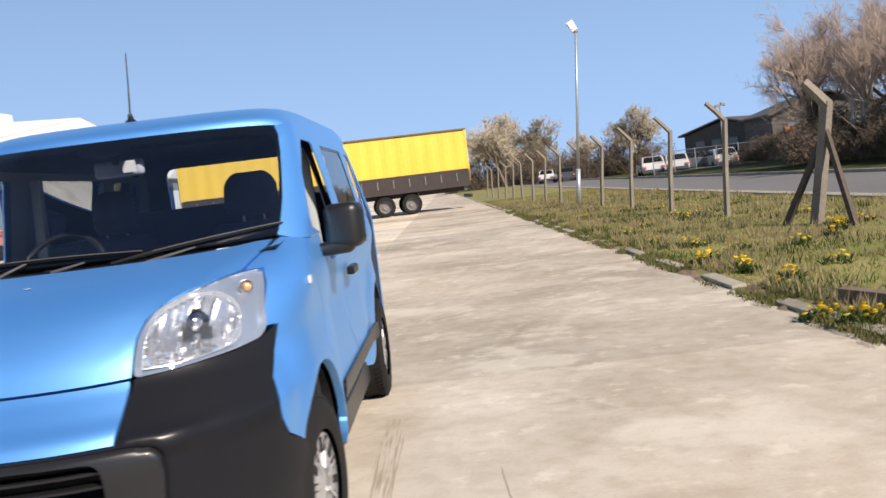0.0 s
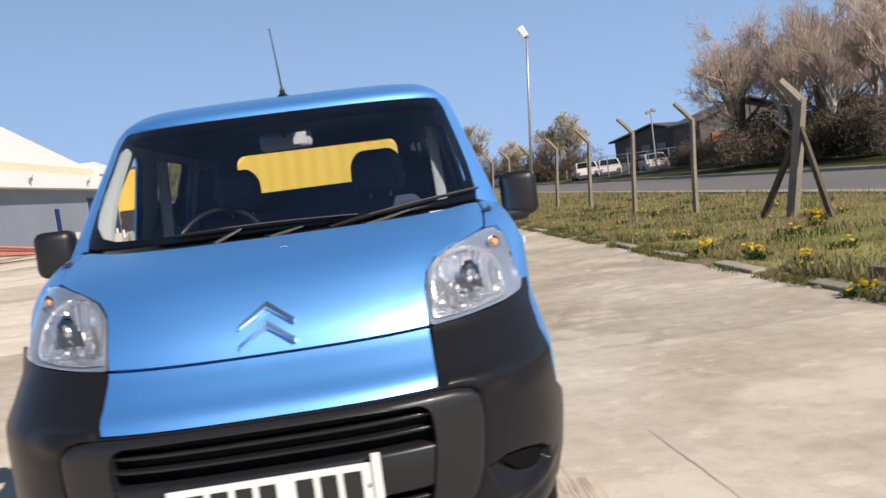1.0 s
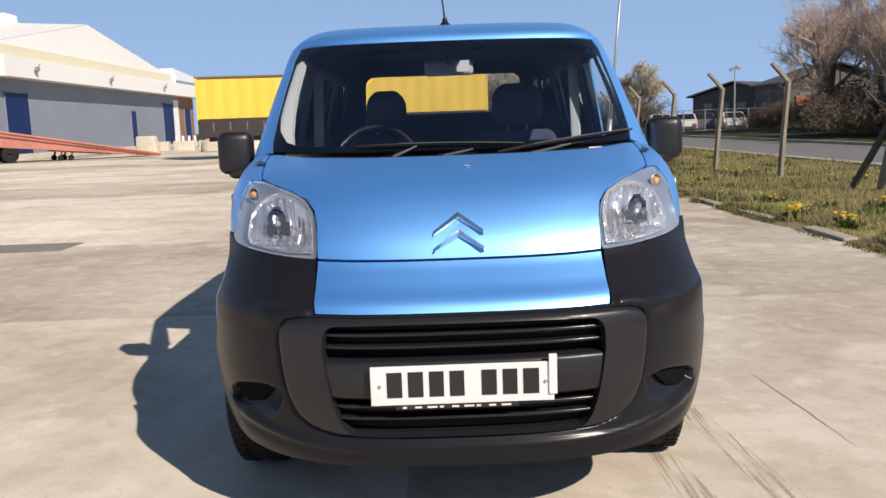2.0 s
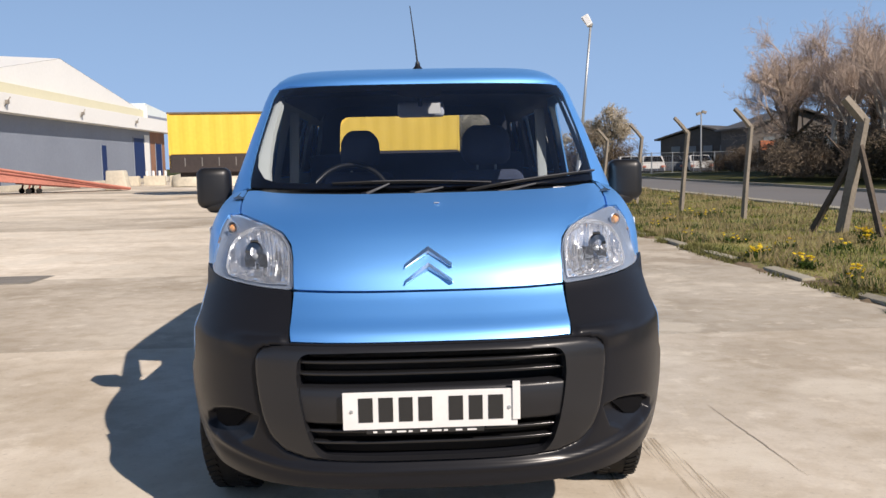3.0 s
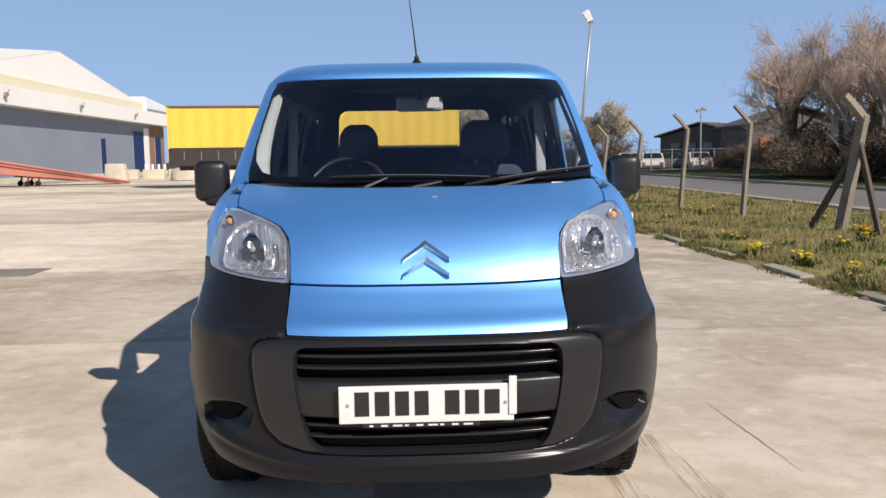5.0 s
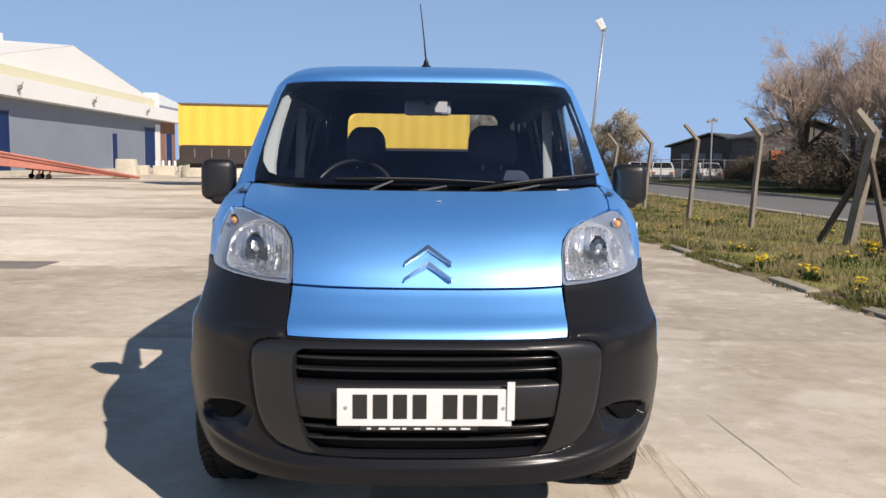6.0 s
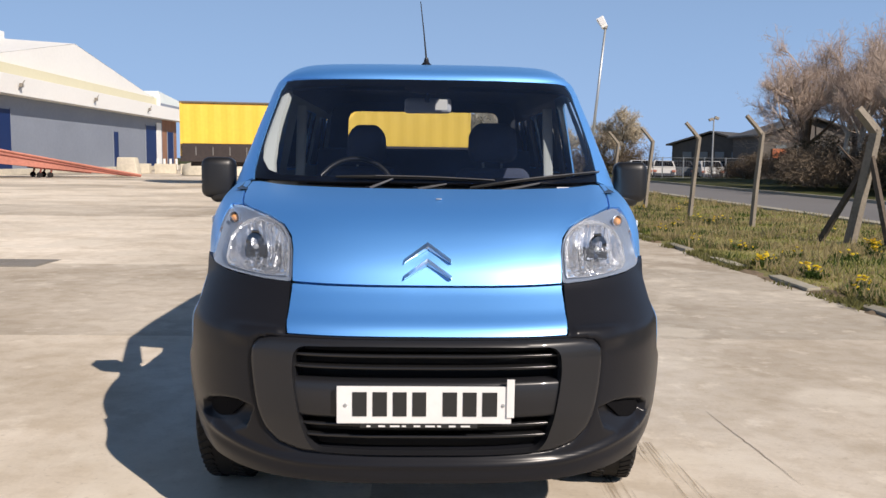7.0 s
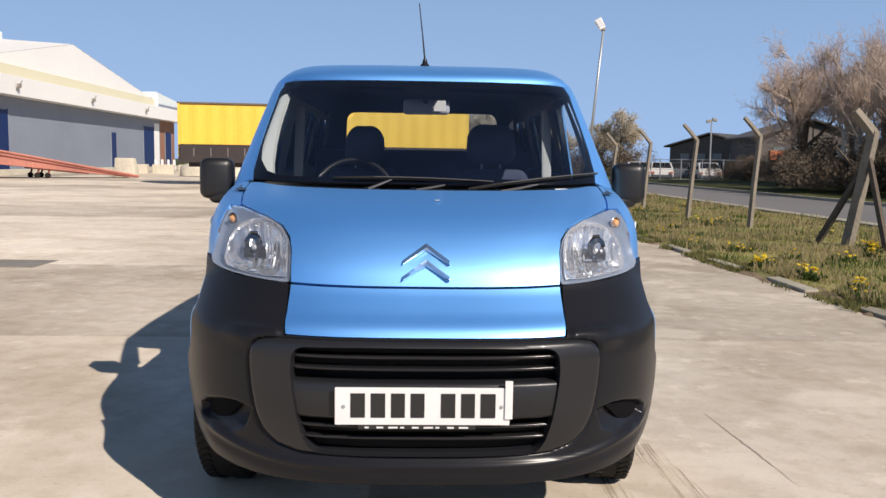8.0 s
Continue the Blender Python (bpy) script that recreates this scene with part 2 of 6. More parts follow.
def let_through(m, share):
    """Thin leaves: lets part of the light through."""
    nt = m.node_tree
    b, out = nt.nodes["Principled BSDF"], nt.nodes["Material Output"]
    t, mix = nt.nodes.new("ShaderNodeBsdfTranslucent"), nt.nodes.new("ShaderNodeMixShader")
    nt.links.new(next(n for n in nt.nodes if n.type == "HUE_SAT").outputs[0], t.inputs[0])
    mix.inputs[0].default_value = share
    nt.links.new(b.outputs[0], mix.inputs[1])
    nt.links.new(t.outputs[0], mix.inputs[2])
    nt.links.new(mix.outputs[0], out.inputs[0])


two_tone(M["grass"], (0.20, 0.195, 0.068), 0.6, 0.42, 0.58)
two_tone(M["grass_blade"], (0.43, 0.37, 0.175), 0.5, 0.46, 0.60)
for leafy in ("grass_blade", "leaf", "petal"):
    let_through(M[leafy], 0.55)
two_tone(M["grass_far"], (0.085, 0.085, 0.03), 0.3, 0.4, 0.65)


def flake_paint():
    """Metallic paint: blue base with a share of silver flake."""
    m = M["paint"]
    nt = m.node_tree
    b, out = nt.nodes["Principled BSDF"], nt.nodes["Material Output"]
    f, mix = nt.nodes.new("ShaderNodeBsdfPrincipled"), nt.nodes.new("ShaderNodeMixShader")
    f.inputs["Base Color"].default_value = (0.50, 0.86, 1.0, 1)
    f.inputs["Metallic"].default_value, f.inputs["Roughness"].default_value = 1.0, 0.52
    mix.inputs[0].default_value = 0.39
    b.inputs["Coat Roughness"].default_value = 0.22
    nt.links.new(b.outputs[0], mix.inputs[1])
    nt.links.new(f.outputs[0], mix.inputs[2])
    nt.links.new(mix.outputs[0], out.inputs[0])


flake_paint()
plastic_coat = M["plastic"].node_tree.nodes["Principled BSDF"].inputs
plastic_coat["Coat Roughness"].default_value, plastic_coat["Coat IOR"].default_value = 0.24, 1.30


def worn_through(m, across, along, lo, hi):
    """A dirt film that is rubbed away in long narrow ribs, so that the ground below shows."""
    nt = m.node_tree
    b, out = nt.nodes["Principled BSDF"], nt.nodes["Material Output"]
    geo, mp, n, r, clear, mix = (nt.nodes.new("ShaderNode" + k) for k in ("NewGeometry", "Mapping", "TexNoise", "MapRange", "BsdfTransparent", "MixShader"))
    mp.inputs["Scale"].default_value = (across, along, 1)
    n.inputs["Scale"].default_value, n.inputs["Detail"].default_value = 1.0, 4
    r.inputs[1].default_value, r.inputs[2].default_value, r.inputs[4].default_value = lo, hi, 0.55
    nt.links.new(geo.outputs["Position"], mp.inputs[0])
    nt.links.new(mp.outputs[0], n.inputs["Vector"])
    nt.links.new(n.outputs[0], r.inputs[0])
    nt.links.new(r.outputs[0], mix.inputs[0])
    nt.links.new(clear.outputs[0], mix.inputs[1])
    nt.links.new(b.outputs[0], mix.inputs[2])
    nt.links.new(mix.outputs[0], out.inputs[0])


worn_through(M["tyre_dirt"], 75.0, 2.2, 0.48, 0.66)


def dust_and_sheen(m, amount, tone=(0.42, 0.52, 0.72)):
    """A thin film on a pane, thicker in clouds: road dust and, in its tone, painted sheen."""
    nt = m.node_tree
    out = nt.nodes["Material Output"]
    before = out.inputs[0].links[0].from_socket
    tc, n, mr, d, mix = (nt.nodes.new("ShaderNode" + k) for k in ("TexCoord", "TexNoise", "MapRange", "BsdfDiffuse", "MixShader"))
    n.inputs["Scale"].default_value, n.inputs["Detail"].default_value = 3.5, 6
    mr.inputs[1].default_value, mr.inputs[2].default_value = 0.3, 0.7
    mr.inputs[3].default_value, mr.inputs[4].default_value = amount * 0.6, amount * 1.4
    d.inputs[0].default_value = (*tone, 1)
    nt.links.new(tc.outputs["Object"], n.inputs["Vector"])
    nt.links.new(n.outputs[0], mr.inputs[0])
    nt.links.new(mr.outputs[0], mix.inputs[0])
    nt.links.new(before, mix.inputs[1])
    nt.links.new(d.outputs[0], mix.inputs[2])
    nt.links.new(mix.outputs[0], out.inputs[0])


# the windscreen film's blue tone also paints in the sky's reflection
dust_and_sheen(M["glass"], 0.010, (0.20, 0.38, 0.90))
dust_and_sheen(M["lens"], 0.035, (0.70, 0.74, 0.80))


# ---- mesh helpers ----
def link_mesh(name, verts, faces, mat, parent=None, smooth=False, label=""):
    me = bpy.data.meshes.new(name)
    me.from_pydata([tuple(v) for v in verts], [], [tuple(f) for f in faces])
    me.materials.append(mat)
    if smooth:
        me.polygons.foreach_set("use_smooth", [True] * len(me.polygons))
    me.update()
    ob = new(name, me)
    ob.parent = parent
    return tagged(ob, label)


def part(name, bm, mat, parent=None, label="", smooth=False, sharp=35):
    """Links a bmesh as one mesh object under a thing or a part."""
    me = bpy.data.meshes.new(name)
    if smooth:
        for f in bm.faces:
            f.smooth = True
        for e in bm.edges:
            if len(e.link_faces) == 2 and e.calc_face_angle(0) > radians(sharp):
                e.smooth = False
    bm.to_mesh(me)
    bm.free()
    me.materials.append(mat)
    ob = new(name, me)
    ob.parent = parent
    return tagged(ob, label)


def thing(name, label, category, m=None, group="", kind=""):
    ob = new(name)
    if m is not None:
        ob.matrix_world = m
    return tagged(ob, label, category, group, kind)


def box(x0, x1, y0, y1, z0, z1, bevel=0.0, m=None, bm=None, seg=2):
    bm = bm or bmesh.new()
    r = bmesh.ops.create_cube(bm, size=1, matrix=Matrix.Translation(((x0 + x1) / 2, (y0 + y1) / 2, (z0 + z1) / 2)) @ Matrix.Diagonal((x1 - x0, y1 - y0, z1 - z0, 1)))
    if bevel:
        es = list({e for v in r["verts"] for e in v.link_edges})
        bmesh.ops.bevel(bm, geom=es, offset=bevel, segments=seg, profile=0.7 if seg < 3 else 0.5, affect="EDGES")
    if m is not None:
        bmesh.ops.transform(bm, matrix=m, verts=bm.verts)
    return bm


def tube(points, radii, n=8, bm=None, caps=True):
    """A tapered tube along points."""
    bm = bm or bmesh.new()
    pts = [Vector(p) for p in points]
    if isinstance(radii, (int, float)):
        radii = [radii] * len(pts)
    rings = []
    for i, p in enumerate(pts):
        d = (pts[min(i + 1, len(pts) - 1)] - pts[max(i - 1, 0)]).normalized()
        side = d.cross(Vector((0.3, 0.9, 0.2)) if abs(d.y) < 0.9 else Vector((1, 0, 0.1))).normalized()
        up = d.cross(side)
        rings.append([bm.verts.new(p + (side * math.cos(a) + up * math.sin(a)) * radii[i]) for a in (2 * math.pi * k / n for k in range(n))])
    for a, b in zip(rings, rings[1:]):
        for k in range(n):
            bm.faces.new((a[k], a[(k + 1) % n], b[(k + 1) % n], b[k]))
    if caps:
        bm.faces.new(rings[0][::-1])
        bm.faces.new(rings[-1])
    return bm


def lathe(profile, n=32, axis="x", bm=None):
    """Turns (radius, offset) pairs about an axis."""
    bm = bm or bmesh.new()
    rings = []
    for r, o in profile:
        ring = []
        for k in range(n):
            a = 2 * math.pi * k / n
            c, s = r * math.cos(a), r * math.sin(a)
            ring.append(bm.verts.new({"x": (o, c, s), "y": (c, o, s), "z": (c, s, o)}[axis]))
        rings.append(ring)
    for a, b in zip(rings, rings[1:]):
        for k in range(n):
            bm.faces.new((a[k], a[(k + 1) % n], b[(k + 1) % n], b[k]))
    bmesh.ops.recalc_face_normals(bm, faces=bm.faces)
    return bm


def quad_strip(rows, bm=None):
    """A sheet through rows of points."""
    bm = bm or bmesh.new()
    vs = [[bm.verts.new(p) for p in r] for r in rows]
    for a, b in zip(vs, vs[1:]):
        for k in range(len(a) - 1):
            bm.faces.new((a[k], a[k + 1], b[k + 1], b[k]))
    return bm


# ---- ground, yard, verge, road ----
def kerb_x(y):
    return 3.93 - 0.02 * y


def verge_z(x, y):
    d = x - kerb_x(y)
    return 0.035 - 0.05 * (1 - min(1, max(0, d - 0.02) / 0.16)) + 0.015 * min(1, max(0, d / 1.2)) + 0.022 * noise.noise((x * 0.8, y * 0.8, 0)) + 0.015 * noise.noise((x * 3, y * 3, 4))


tagged(link_mesh("ground", [(-1500, -1500, -0.12), (1500, -1500, -0.12), (1500, 2500, -0.12), (-1500, 2500, -0.12)], [(0, 1, 2, 3)], M["grass_far"]),
       "rough grassland reaching to the horizon", "ground", kind="structure")
tagged(part("joint_bed", box(-75, 4.05, -30, 150, -0.11, -0.0008), M["joint"]), "dark filler bed below the yard slabs", "pavement", kind="structure")

yard = tagged(new("pavement"), "pale worn concrete yard laid in large slabs", "pavement", kind="structure")
COLS = [-0.2 - 4.5 * k for k in range(0, 16)]
PITCH = 4.05                                           # one pour of the yard, along it
ROWS_Y = [3.4 + PITCH * k for k in range(-6, 36)]
TONES = ["concrete", "concrete", "concrete", "concrete_mid", "concrete", "concrete", "concrete_mid", "concrete", "concrete", "concrete_mid"]
EDGE_TONES = ["concrete_mid", "concrete_mid", "concrete_mid", "concrete_dark", "concrete_mid", "concrete_mid", "concrete_dark", "concrete_mid", "concrete_mid", "concrete_dark"]
slab_meshes = {}


def slab_mesh(w, d, tone):
    key = (round(w, 2), round(d, 2), tone)
    if key not in slab_meshes:
        bm = box(-w / 2 + 0.0004, w / 2 - 0.0004, -d / 2 + 0.0006, d / 2 - 0.0006, -0.1, 0.0)
        top = [e for e in bm.edges if all(v.co.z > -0.01 for v in e.verts)]
        bmesh.ops.bevel(bm, geom=top, offset=0.0009, segments=1, affect="EDGES")
        me = bpy.data.meshes.new("slab")
        bm.to_mesh(me)
        bm.free()
        me.materials.append(M[tone])
        slab_meshes[key] = me
    return slab_meshes[key]


for k, (y0_, y1_) in enumerate(zip(ROWS_Y, ROWS_Y[1:])):
    for x1_, x0_ in zip(COLS, COLS[1:]):
        if x0_ < -26 and y0_ > 50:
            continue
        s = new("slab", slab_mesh(x1_ - x0_, y1_ - y0_, TONES[k % 10]))
        s.location = ((x0_ + x1_) / 2, (y0_ + y1_) / 2, 0)
        s.parent = yard
    # the wide pour that ends at the kerb
    xa, xb = kerb_x(y0_) - 0.01, kerb_x(y1_) - 0.01
    bm = bmesh.new()
    a = [(COLS[0] + 0.0005, y0_ + 0.001), (xa, y0_ + 0.001), (xb, y1_ - 0.001), (COLS[0] + 0.0005, y1_ - 0.001)]
    lo, hi = [bm.verts.new((x, y, -0.1)) for x, y in a], [bm.verts.new((x, y, 0)) for x, y in a]
    bm.faces.new(hi)
    for j in range(4):
        bm.faces.new((lo[j], lo[(j + 1) % 4], hi[(j + 1) % 4], hi[j]))
    part("slab", bm, M[EDGE_TONES[k % 10]], yard)

kerb = tagged(new("kerb"), "low broken concrete kerb half buried in weeds", "kerb", kind="structure")
rnd = random.Random(5)
for k in range(80):
    y = -15 + 0.92 * k
    h = 0.024 + rnd.uniform(-0.035, 0.022)
    bm = box(-0.07, 0.07, -0.45, 0.45, -0.1, h, 0.014)
    ob = part("kerb_stone", bm, M["kerb"], kerb)
    ob.matrix_world = pose(kerb_x(y) + 0.07 + rnd.uniform(-0.012, 0.012), y, 0, rnd.uniform(-1, 1), rnd.uniform(-4, 4), 1.15 + rnd.uniform(-1, 1))

rows = []
ys = [-20 + 0.3 * k for k in range(100)] + [10 + 1.0 * k for k in range(60)] + [70 + 8 * k for k in range(12)]
for y in ys:
    xs = np.concatenate([[kerb_x(y) + 0.02, kerb_x(y) + 0.09, kerb_x(y) + 0.18], np.linspace(kerb_x(y) + 0.3, 9.6, 28)])
    rows.append([(x, y, verge_z(x, y) if x < 9.5 else 0.02) for x in xs])
tagged(part("verge", quad_strip(rows), M["grass"], smooth=True), "rough grass verge with dry patches beside the yard", "grass", kind="structure")

def soil_z(x, y):
    d = x - kerb_x(y)
    rise = 0.020 + 0.045 * noise.noise((x * 3.1, y * 2.3, 9)) + 0.022 * noise.noise((x * 11, y * 9, 3))
    return rise * min(1, max(0, (d + 0.10 + 0.05 * noise.noise((0, y * 1.7, 5))) / 0.10)) - 0.012


rows = [[(kerb_x(y) + dx, y, soil_z(kerb_x(y) + dx, y)) for dx in np.linspace(-0.10, 0.42, 18)] for y in np.concatenate([np.arange(-14, -4, 0.2), np.arange(-4, 14, 0.04), np.arange(14, 40, 0.2)])]
tagged(part("soil_edge", quad_strip(rows), M["soil"], smooth=True), "ragged strip of bare brown soil along the kerb", "soil", kind="structure")
tagged(part("road", box(9.6, 15.2, -60, 400, -0.1, 0.0), M["asphalt"]), "grey asphalt road behind the fence", "road", kind="structure")
tagged(part("road_kerb", box(9.22, 9.6, -60, 400, -0.1, 0.10, 0.02), M["kerb"]), "pale kerb between the verge and the road", "kerb", kind="structure")
tagged(part("road_kerb", box(15.2, 15.4, -60, 400, -0.1, 0.11, 0.02), M["kerb"]), "pale kerb at the road's far side", "kerb", kind="structure")
rows = [[(x, y, 0.1 + 0.18 * min(1, max(0, (x - 15.4) / 6)) + 0.12 * noise.noise((x * 0.2, y * 0.2, 2))) for x in (15.4, 16.5, 18, 19.5, 21.5, 25, 32, 40)] for y in range(-40, 75, 3)]
tagged(part("grass_bank", quad_strip(rows), M["grass_far"], smooth=True), "dark grass bank beyond the road", "grass", kind="structure")


def blades(name, n, ymax, hmin, hmax, mat, seed, label, near=1.6, clump=0.0, edge=False):
    rg = random.Random(seed)
    vs, fs = [], []
    while len(fs) < n:
        y = -2.5 + (ymax + 2.5) * rg.random() ** near if rg.random() > 0.14 else rg.uniform(-12, -2.5)
        x = kerb_x(y) + 0.16 + 0.07 * noise.noise((y * 2.1, 0, 7)) + (9.1 - kerb_x(y)) * rg.random() ** 1.35
        if edge:
            x = kerb_x(y) + rg.choice((-0.03, 0.05, 0.17)) + rg.gauss(0, 0.045)
        if clump and noise.noise((x * 1.1, y * 1.1, seed)) < clump:
            continue
        z = verge_z(max(x, kerb_x(y) + 0.1), y) - 0.005
        h, w, a = rg.uniform(hmin, hmax), rg.uniform(0.004, 0.009) * (1 + max(0, y) / 18), rg.uniform(0, math.pi)
        lx, ly = rg.gauss(0, 0.35) * h, rg.gauss(0, 0.35) * h
        k = len(vs)
        vs += [(x - w * math.cos(a), y - w * math.sin(a), z), (x + w * math.cos(a), y + w * math.sin(a), z), (x + lx, y + ly, z + h)]
        fs.append((k, k + 1, k + 2))
    return tagged(link_mesh(name, vs, fs, mat), label, "grass", kind="stuff")


M["weed"] = material("kerb_weed", (0.17, 0.165, 0.06), 0.7, 0, 0, 0.35, 20, 3, spec=0.2)
M["straw"] = material("dry_grass", (0.36, 0.295, 0.16), 0.8, 0, 0, 0.25, 3, 0.8, spec=0.2)
let_through(M["straw"], 0.5)
let_through(M["weed"], 0.4)
blades("grass_tufts", 84000, 45, 0.015, 0.06, M["grass_blade"], 1, "short green grass blades on the verge")
blades("dry_grass", 56000, 45, 0.02, 0.075, M["straw"], 2, "dry straw-coloured grass blades on the verge", clump=-0.05)
blades("weed_tufts", 7800, 30, 0.04, 0.13, M["leaf"], 3, "dark green weed tufts on the verge", clump=0.22)
blades("tall_grass", 10000, 34, 0.08, 0.20, M["straw"], 12, "long pale dry grass along the fence", near=1.3, clump=0.10)
blades("kerb_weeds", 22500, 28, 0.015, 0.07, M["weed"], 6, "dull green weeds growing along the kerb", clump=-0.12, edge=True)


def flower_clump(seed, n, size):
    rg = random.Random(seed)
    top = thing("flower_clump", "low clump of bright yellow dandelion flowers in grass", "flowers", group="flowers on the verge")
    vs, fs = [], []
    for _ in range(n * 7):
        a, r, h = rg.uniform(0, 6.3), size * rg.random() ** 0.6, rg.uniform(0.03, 0.11)
        x, y, b, w = r * math.cos(a), r * math.sin(a), rg.uniform(0, 6.3), rg.uniform(0.008, 0.018)
        k = len(vs)
        dx, dy = math.cos(b), math.sin(b)
        vs += [(x, y, 0), (x + dx * 0.04 - dy * w, y + dy * 0.04 + dx * w, h * 0.7), (x + dx * 0.09, y + dy * 0.09, h), (x + dx * 0.04 + dy * w, y + dy * 0.04 - dx * w, h * 0.7)]
        fs.append((k, k + 1, k + 2, k + 3))
    link_mesh("leaves", vs, fs, M["leaf"], top)
    vs, fs = [], []
    for _ in range(n):
        a, r = rg.uniform(0, 6.3), size * 0.9 * rg.random() ** 0.6
        x, y, z, s = r * math.cos(a), r * math.sin(a), rg.uniform(0.07, 0.15), rg.uniform(0.016, 0.027)
        tx, ty = rg.uniform(-0.5, 0.5), rg.uniform(-0.8, 0.2)
        k = len(vs)
        vs.append((x, y, z + 0.008))
        for j in range(8):
            c, q = s * math.cos(j * 0.785), s * math.sin(j * 0.785)
            vs.append((x + c, y + q, z + tx * c + ty * q))
        vs.append((x, y, z - 0.014))
        for j in range(8):
            fs += [(k, k + 1 + j, k + 1 + (j + 1) % 8), (k + 9, k + 1 + (j + 1) % 8, k + 1 + j)]
    link_mesh("blossoms", vs, fs, M["petal"], top, label="bright yellow blossoms")
    return top


clumps = [flower_clump(1, 16, 0.15), flower_clump(2, 9, 0.11), flower_clump(3, 5, 0.16)]
rnd = random.Random(11)
SPOTS = [(4.22, 7.68, 0), (4.05, 7.45, 1), (4.28, 6.74, 1), (4.35, 5.66, 1), (3.86, 3.94, 0), (3.98, 3.55, 0), (6.62, 9.77, 0), (5.46, 8.17, 2), (4.26, 10.42, 2), (4.2, 6.35, 1),
         (4.19, 5.32, 2), (6.02, 8.56, 1), (6.45, 9.3, 1), (7.1, 9.9, 2), (5.0, 6.2, 2), (4.55, 9.2, 2)]
SPOTS += [(rnd.uniform(4.2, 7.5), rnd.uniform(4, 22), 2) for _ in range(16)]
for k, (x, y, v) in enumerate(SPOTS):
    m = pose(x, y, verge_z(x, y) - 0.01, 0, 0, rnd.uniform(0, 360))
    if k < 3 and v == (0, 1, 2)[k]:
        clumps[v].matrix_world = m
    else:
        copy_thing(clumps[v], m)
clumps[2].matrix_world = pose(4.9, 4.6, verge_z(4.9, 4.6) - 0.01)

edging = tagged(part("edging_block", box(-0.07, 0.07, -1.0, 1.0, -0.05, 0.15, 0.012), M["bark"]), "dark weathered timber sleeper lying in the verge", "kerb")
edging.matrix_world = pose(4.50, 3.35, 0, 0, 2, 18)

crack = bmesh.new()
rnd = random.Random(19)
pts = [(1.430 + 0.0018 * k + rnd.uniform(-0.004, 0.004), 1.64 - 0.040 * k, 0.0037 * math.sin(0.25 + 2.7 * k / 25) * rnd.uniform(0.55, 1.0)) for k in range(26)]
quad_strip([[(x - w, y, 0.0022), (x + w, y, 0.0022)] for x, y, w in pts], crack)
M["crack"] = material("crack_dirt", (0.34, 0.285, 0.225), 0.95, 0, 0, 0.35, 60, 6)
part("crack", crack, M["crack"], yard)
# ribbed smears of tyre dirt where the front wheel was turned
for pts in ([(0.70, 0.95), (0.73, 0.60), (0.77, 0.20), (0.83, -0.40)], [(0.97, 1.15), (1.0, 0.80), (1.04, 0.40), (1.12, -0.20)], [(0.905, 2.6), (0.905, 2.0), (0.90, 1.4), (0.90, 0.95)]):
    rows = []
    for (xa, ya), (xb, yb) in zip(pts, pts[1:]):
        rows += [[(xa + (xb - xa) * t + u, ya + (yb - ya) * t, 0.0022) for u in (-0.06, 0, 0.06)] for t in np.linspace(0, 0.9, 10)]
    part("tyre_mark", quad_strip(rows), M["tyre_dirt"], yard)

# iron cover let into the yard
cover = tagged(new("drain_cover"), "dark rectangular iron drain cover let into concrete", "drain cover")
cover.location = (-4.85, 7.45, 0)
part("frame", box(-0.52, 0.52, -0.36, 0.36, -0.02, 0.004, 0.004), M["iron"], cover)
for k in range(2):
    part("lid", box(-0.49 + 0.5 * k, -0.02 + 0.5 * k, -0.33, 0.33, 0.0, 0.009, 0.003), M["iron"], cover)


# ---- fence posts and street lamp ----
def post_mesh(pts, w0, w1):
    bm = bmesh.new()
    return tube(pts, [w0 + (w1 - w0) * k / (len(pts) - 1) for k in range(len(pts))], 4, bm)


corner = thing("fence_post", "weathered concrete straining post with cranked top and two diagonal struts", "fence post", group="fence posts")
corner.location = (6.62, 10.40, -0.01)
part("post", post_mesh([(0, 0, 0), (0.11, -0.10, 0.9), (0.22, -0.18, 1.80)], 0.098, 0.086), M["post"], corner)
part("crank", post_mesh([(0.23, -0.18, 1.74), (0.09, -0.16, 1.92), (-0.07, -0.14, 2.11)], 0.086, 0.070), M["post"], corner)
# both struts take a darker concrete than the post
part("strut", post_mesh([(0.20, -0.80, 0), (0.17, -0.18, 1.40)], 0.052, 0.048), M["post_dark"], corner)
part("strut", post_mesh([(-0.36, 0.28, 0), (0.12, -0.06, 1.20)], 0.056, 0.052), M["post_dark"], corner)
line = thing("fence_post", "weathered concrete fence post with cranked top", "fence post", group="fence posts")
part("post", post_mesh([(0, 0, 0), (0.05, 0, 0.95), (0.12, 0, 1.88)], 0.058, 0.050), M["post"], line)
part("crank", post_mesh([(0.12, 0, 1.84), (-0.03, 0, 2.02), (-0.20, 0, 2.20)], 0.050, 0.042), M["post"], line)
rnd = random.Random(3)
for k in range(14):
    y = 13.72 + 3.2 * k
    m = pose(6.6 - 0.06 * (y - 10.4), y, -0.03, rnd.uniform(-2, 2), rnd.uniform(-1.5, 2), rnd.uniform(-5, 5))
    if k == 0:
        line.matrix_world = m
    else:
        copy_thing(line, m)

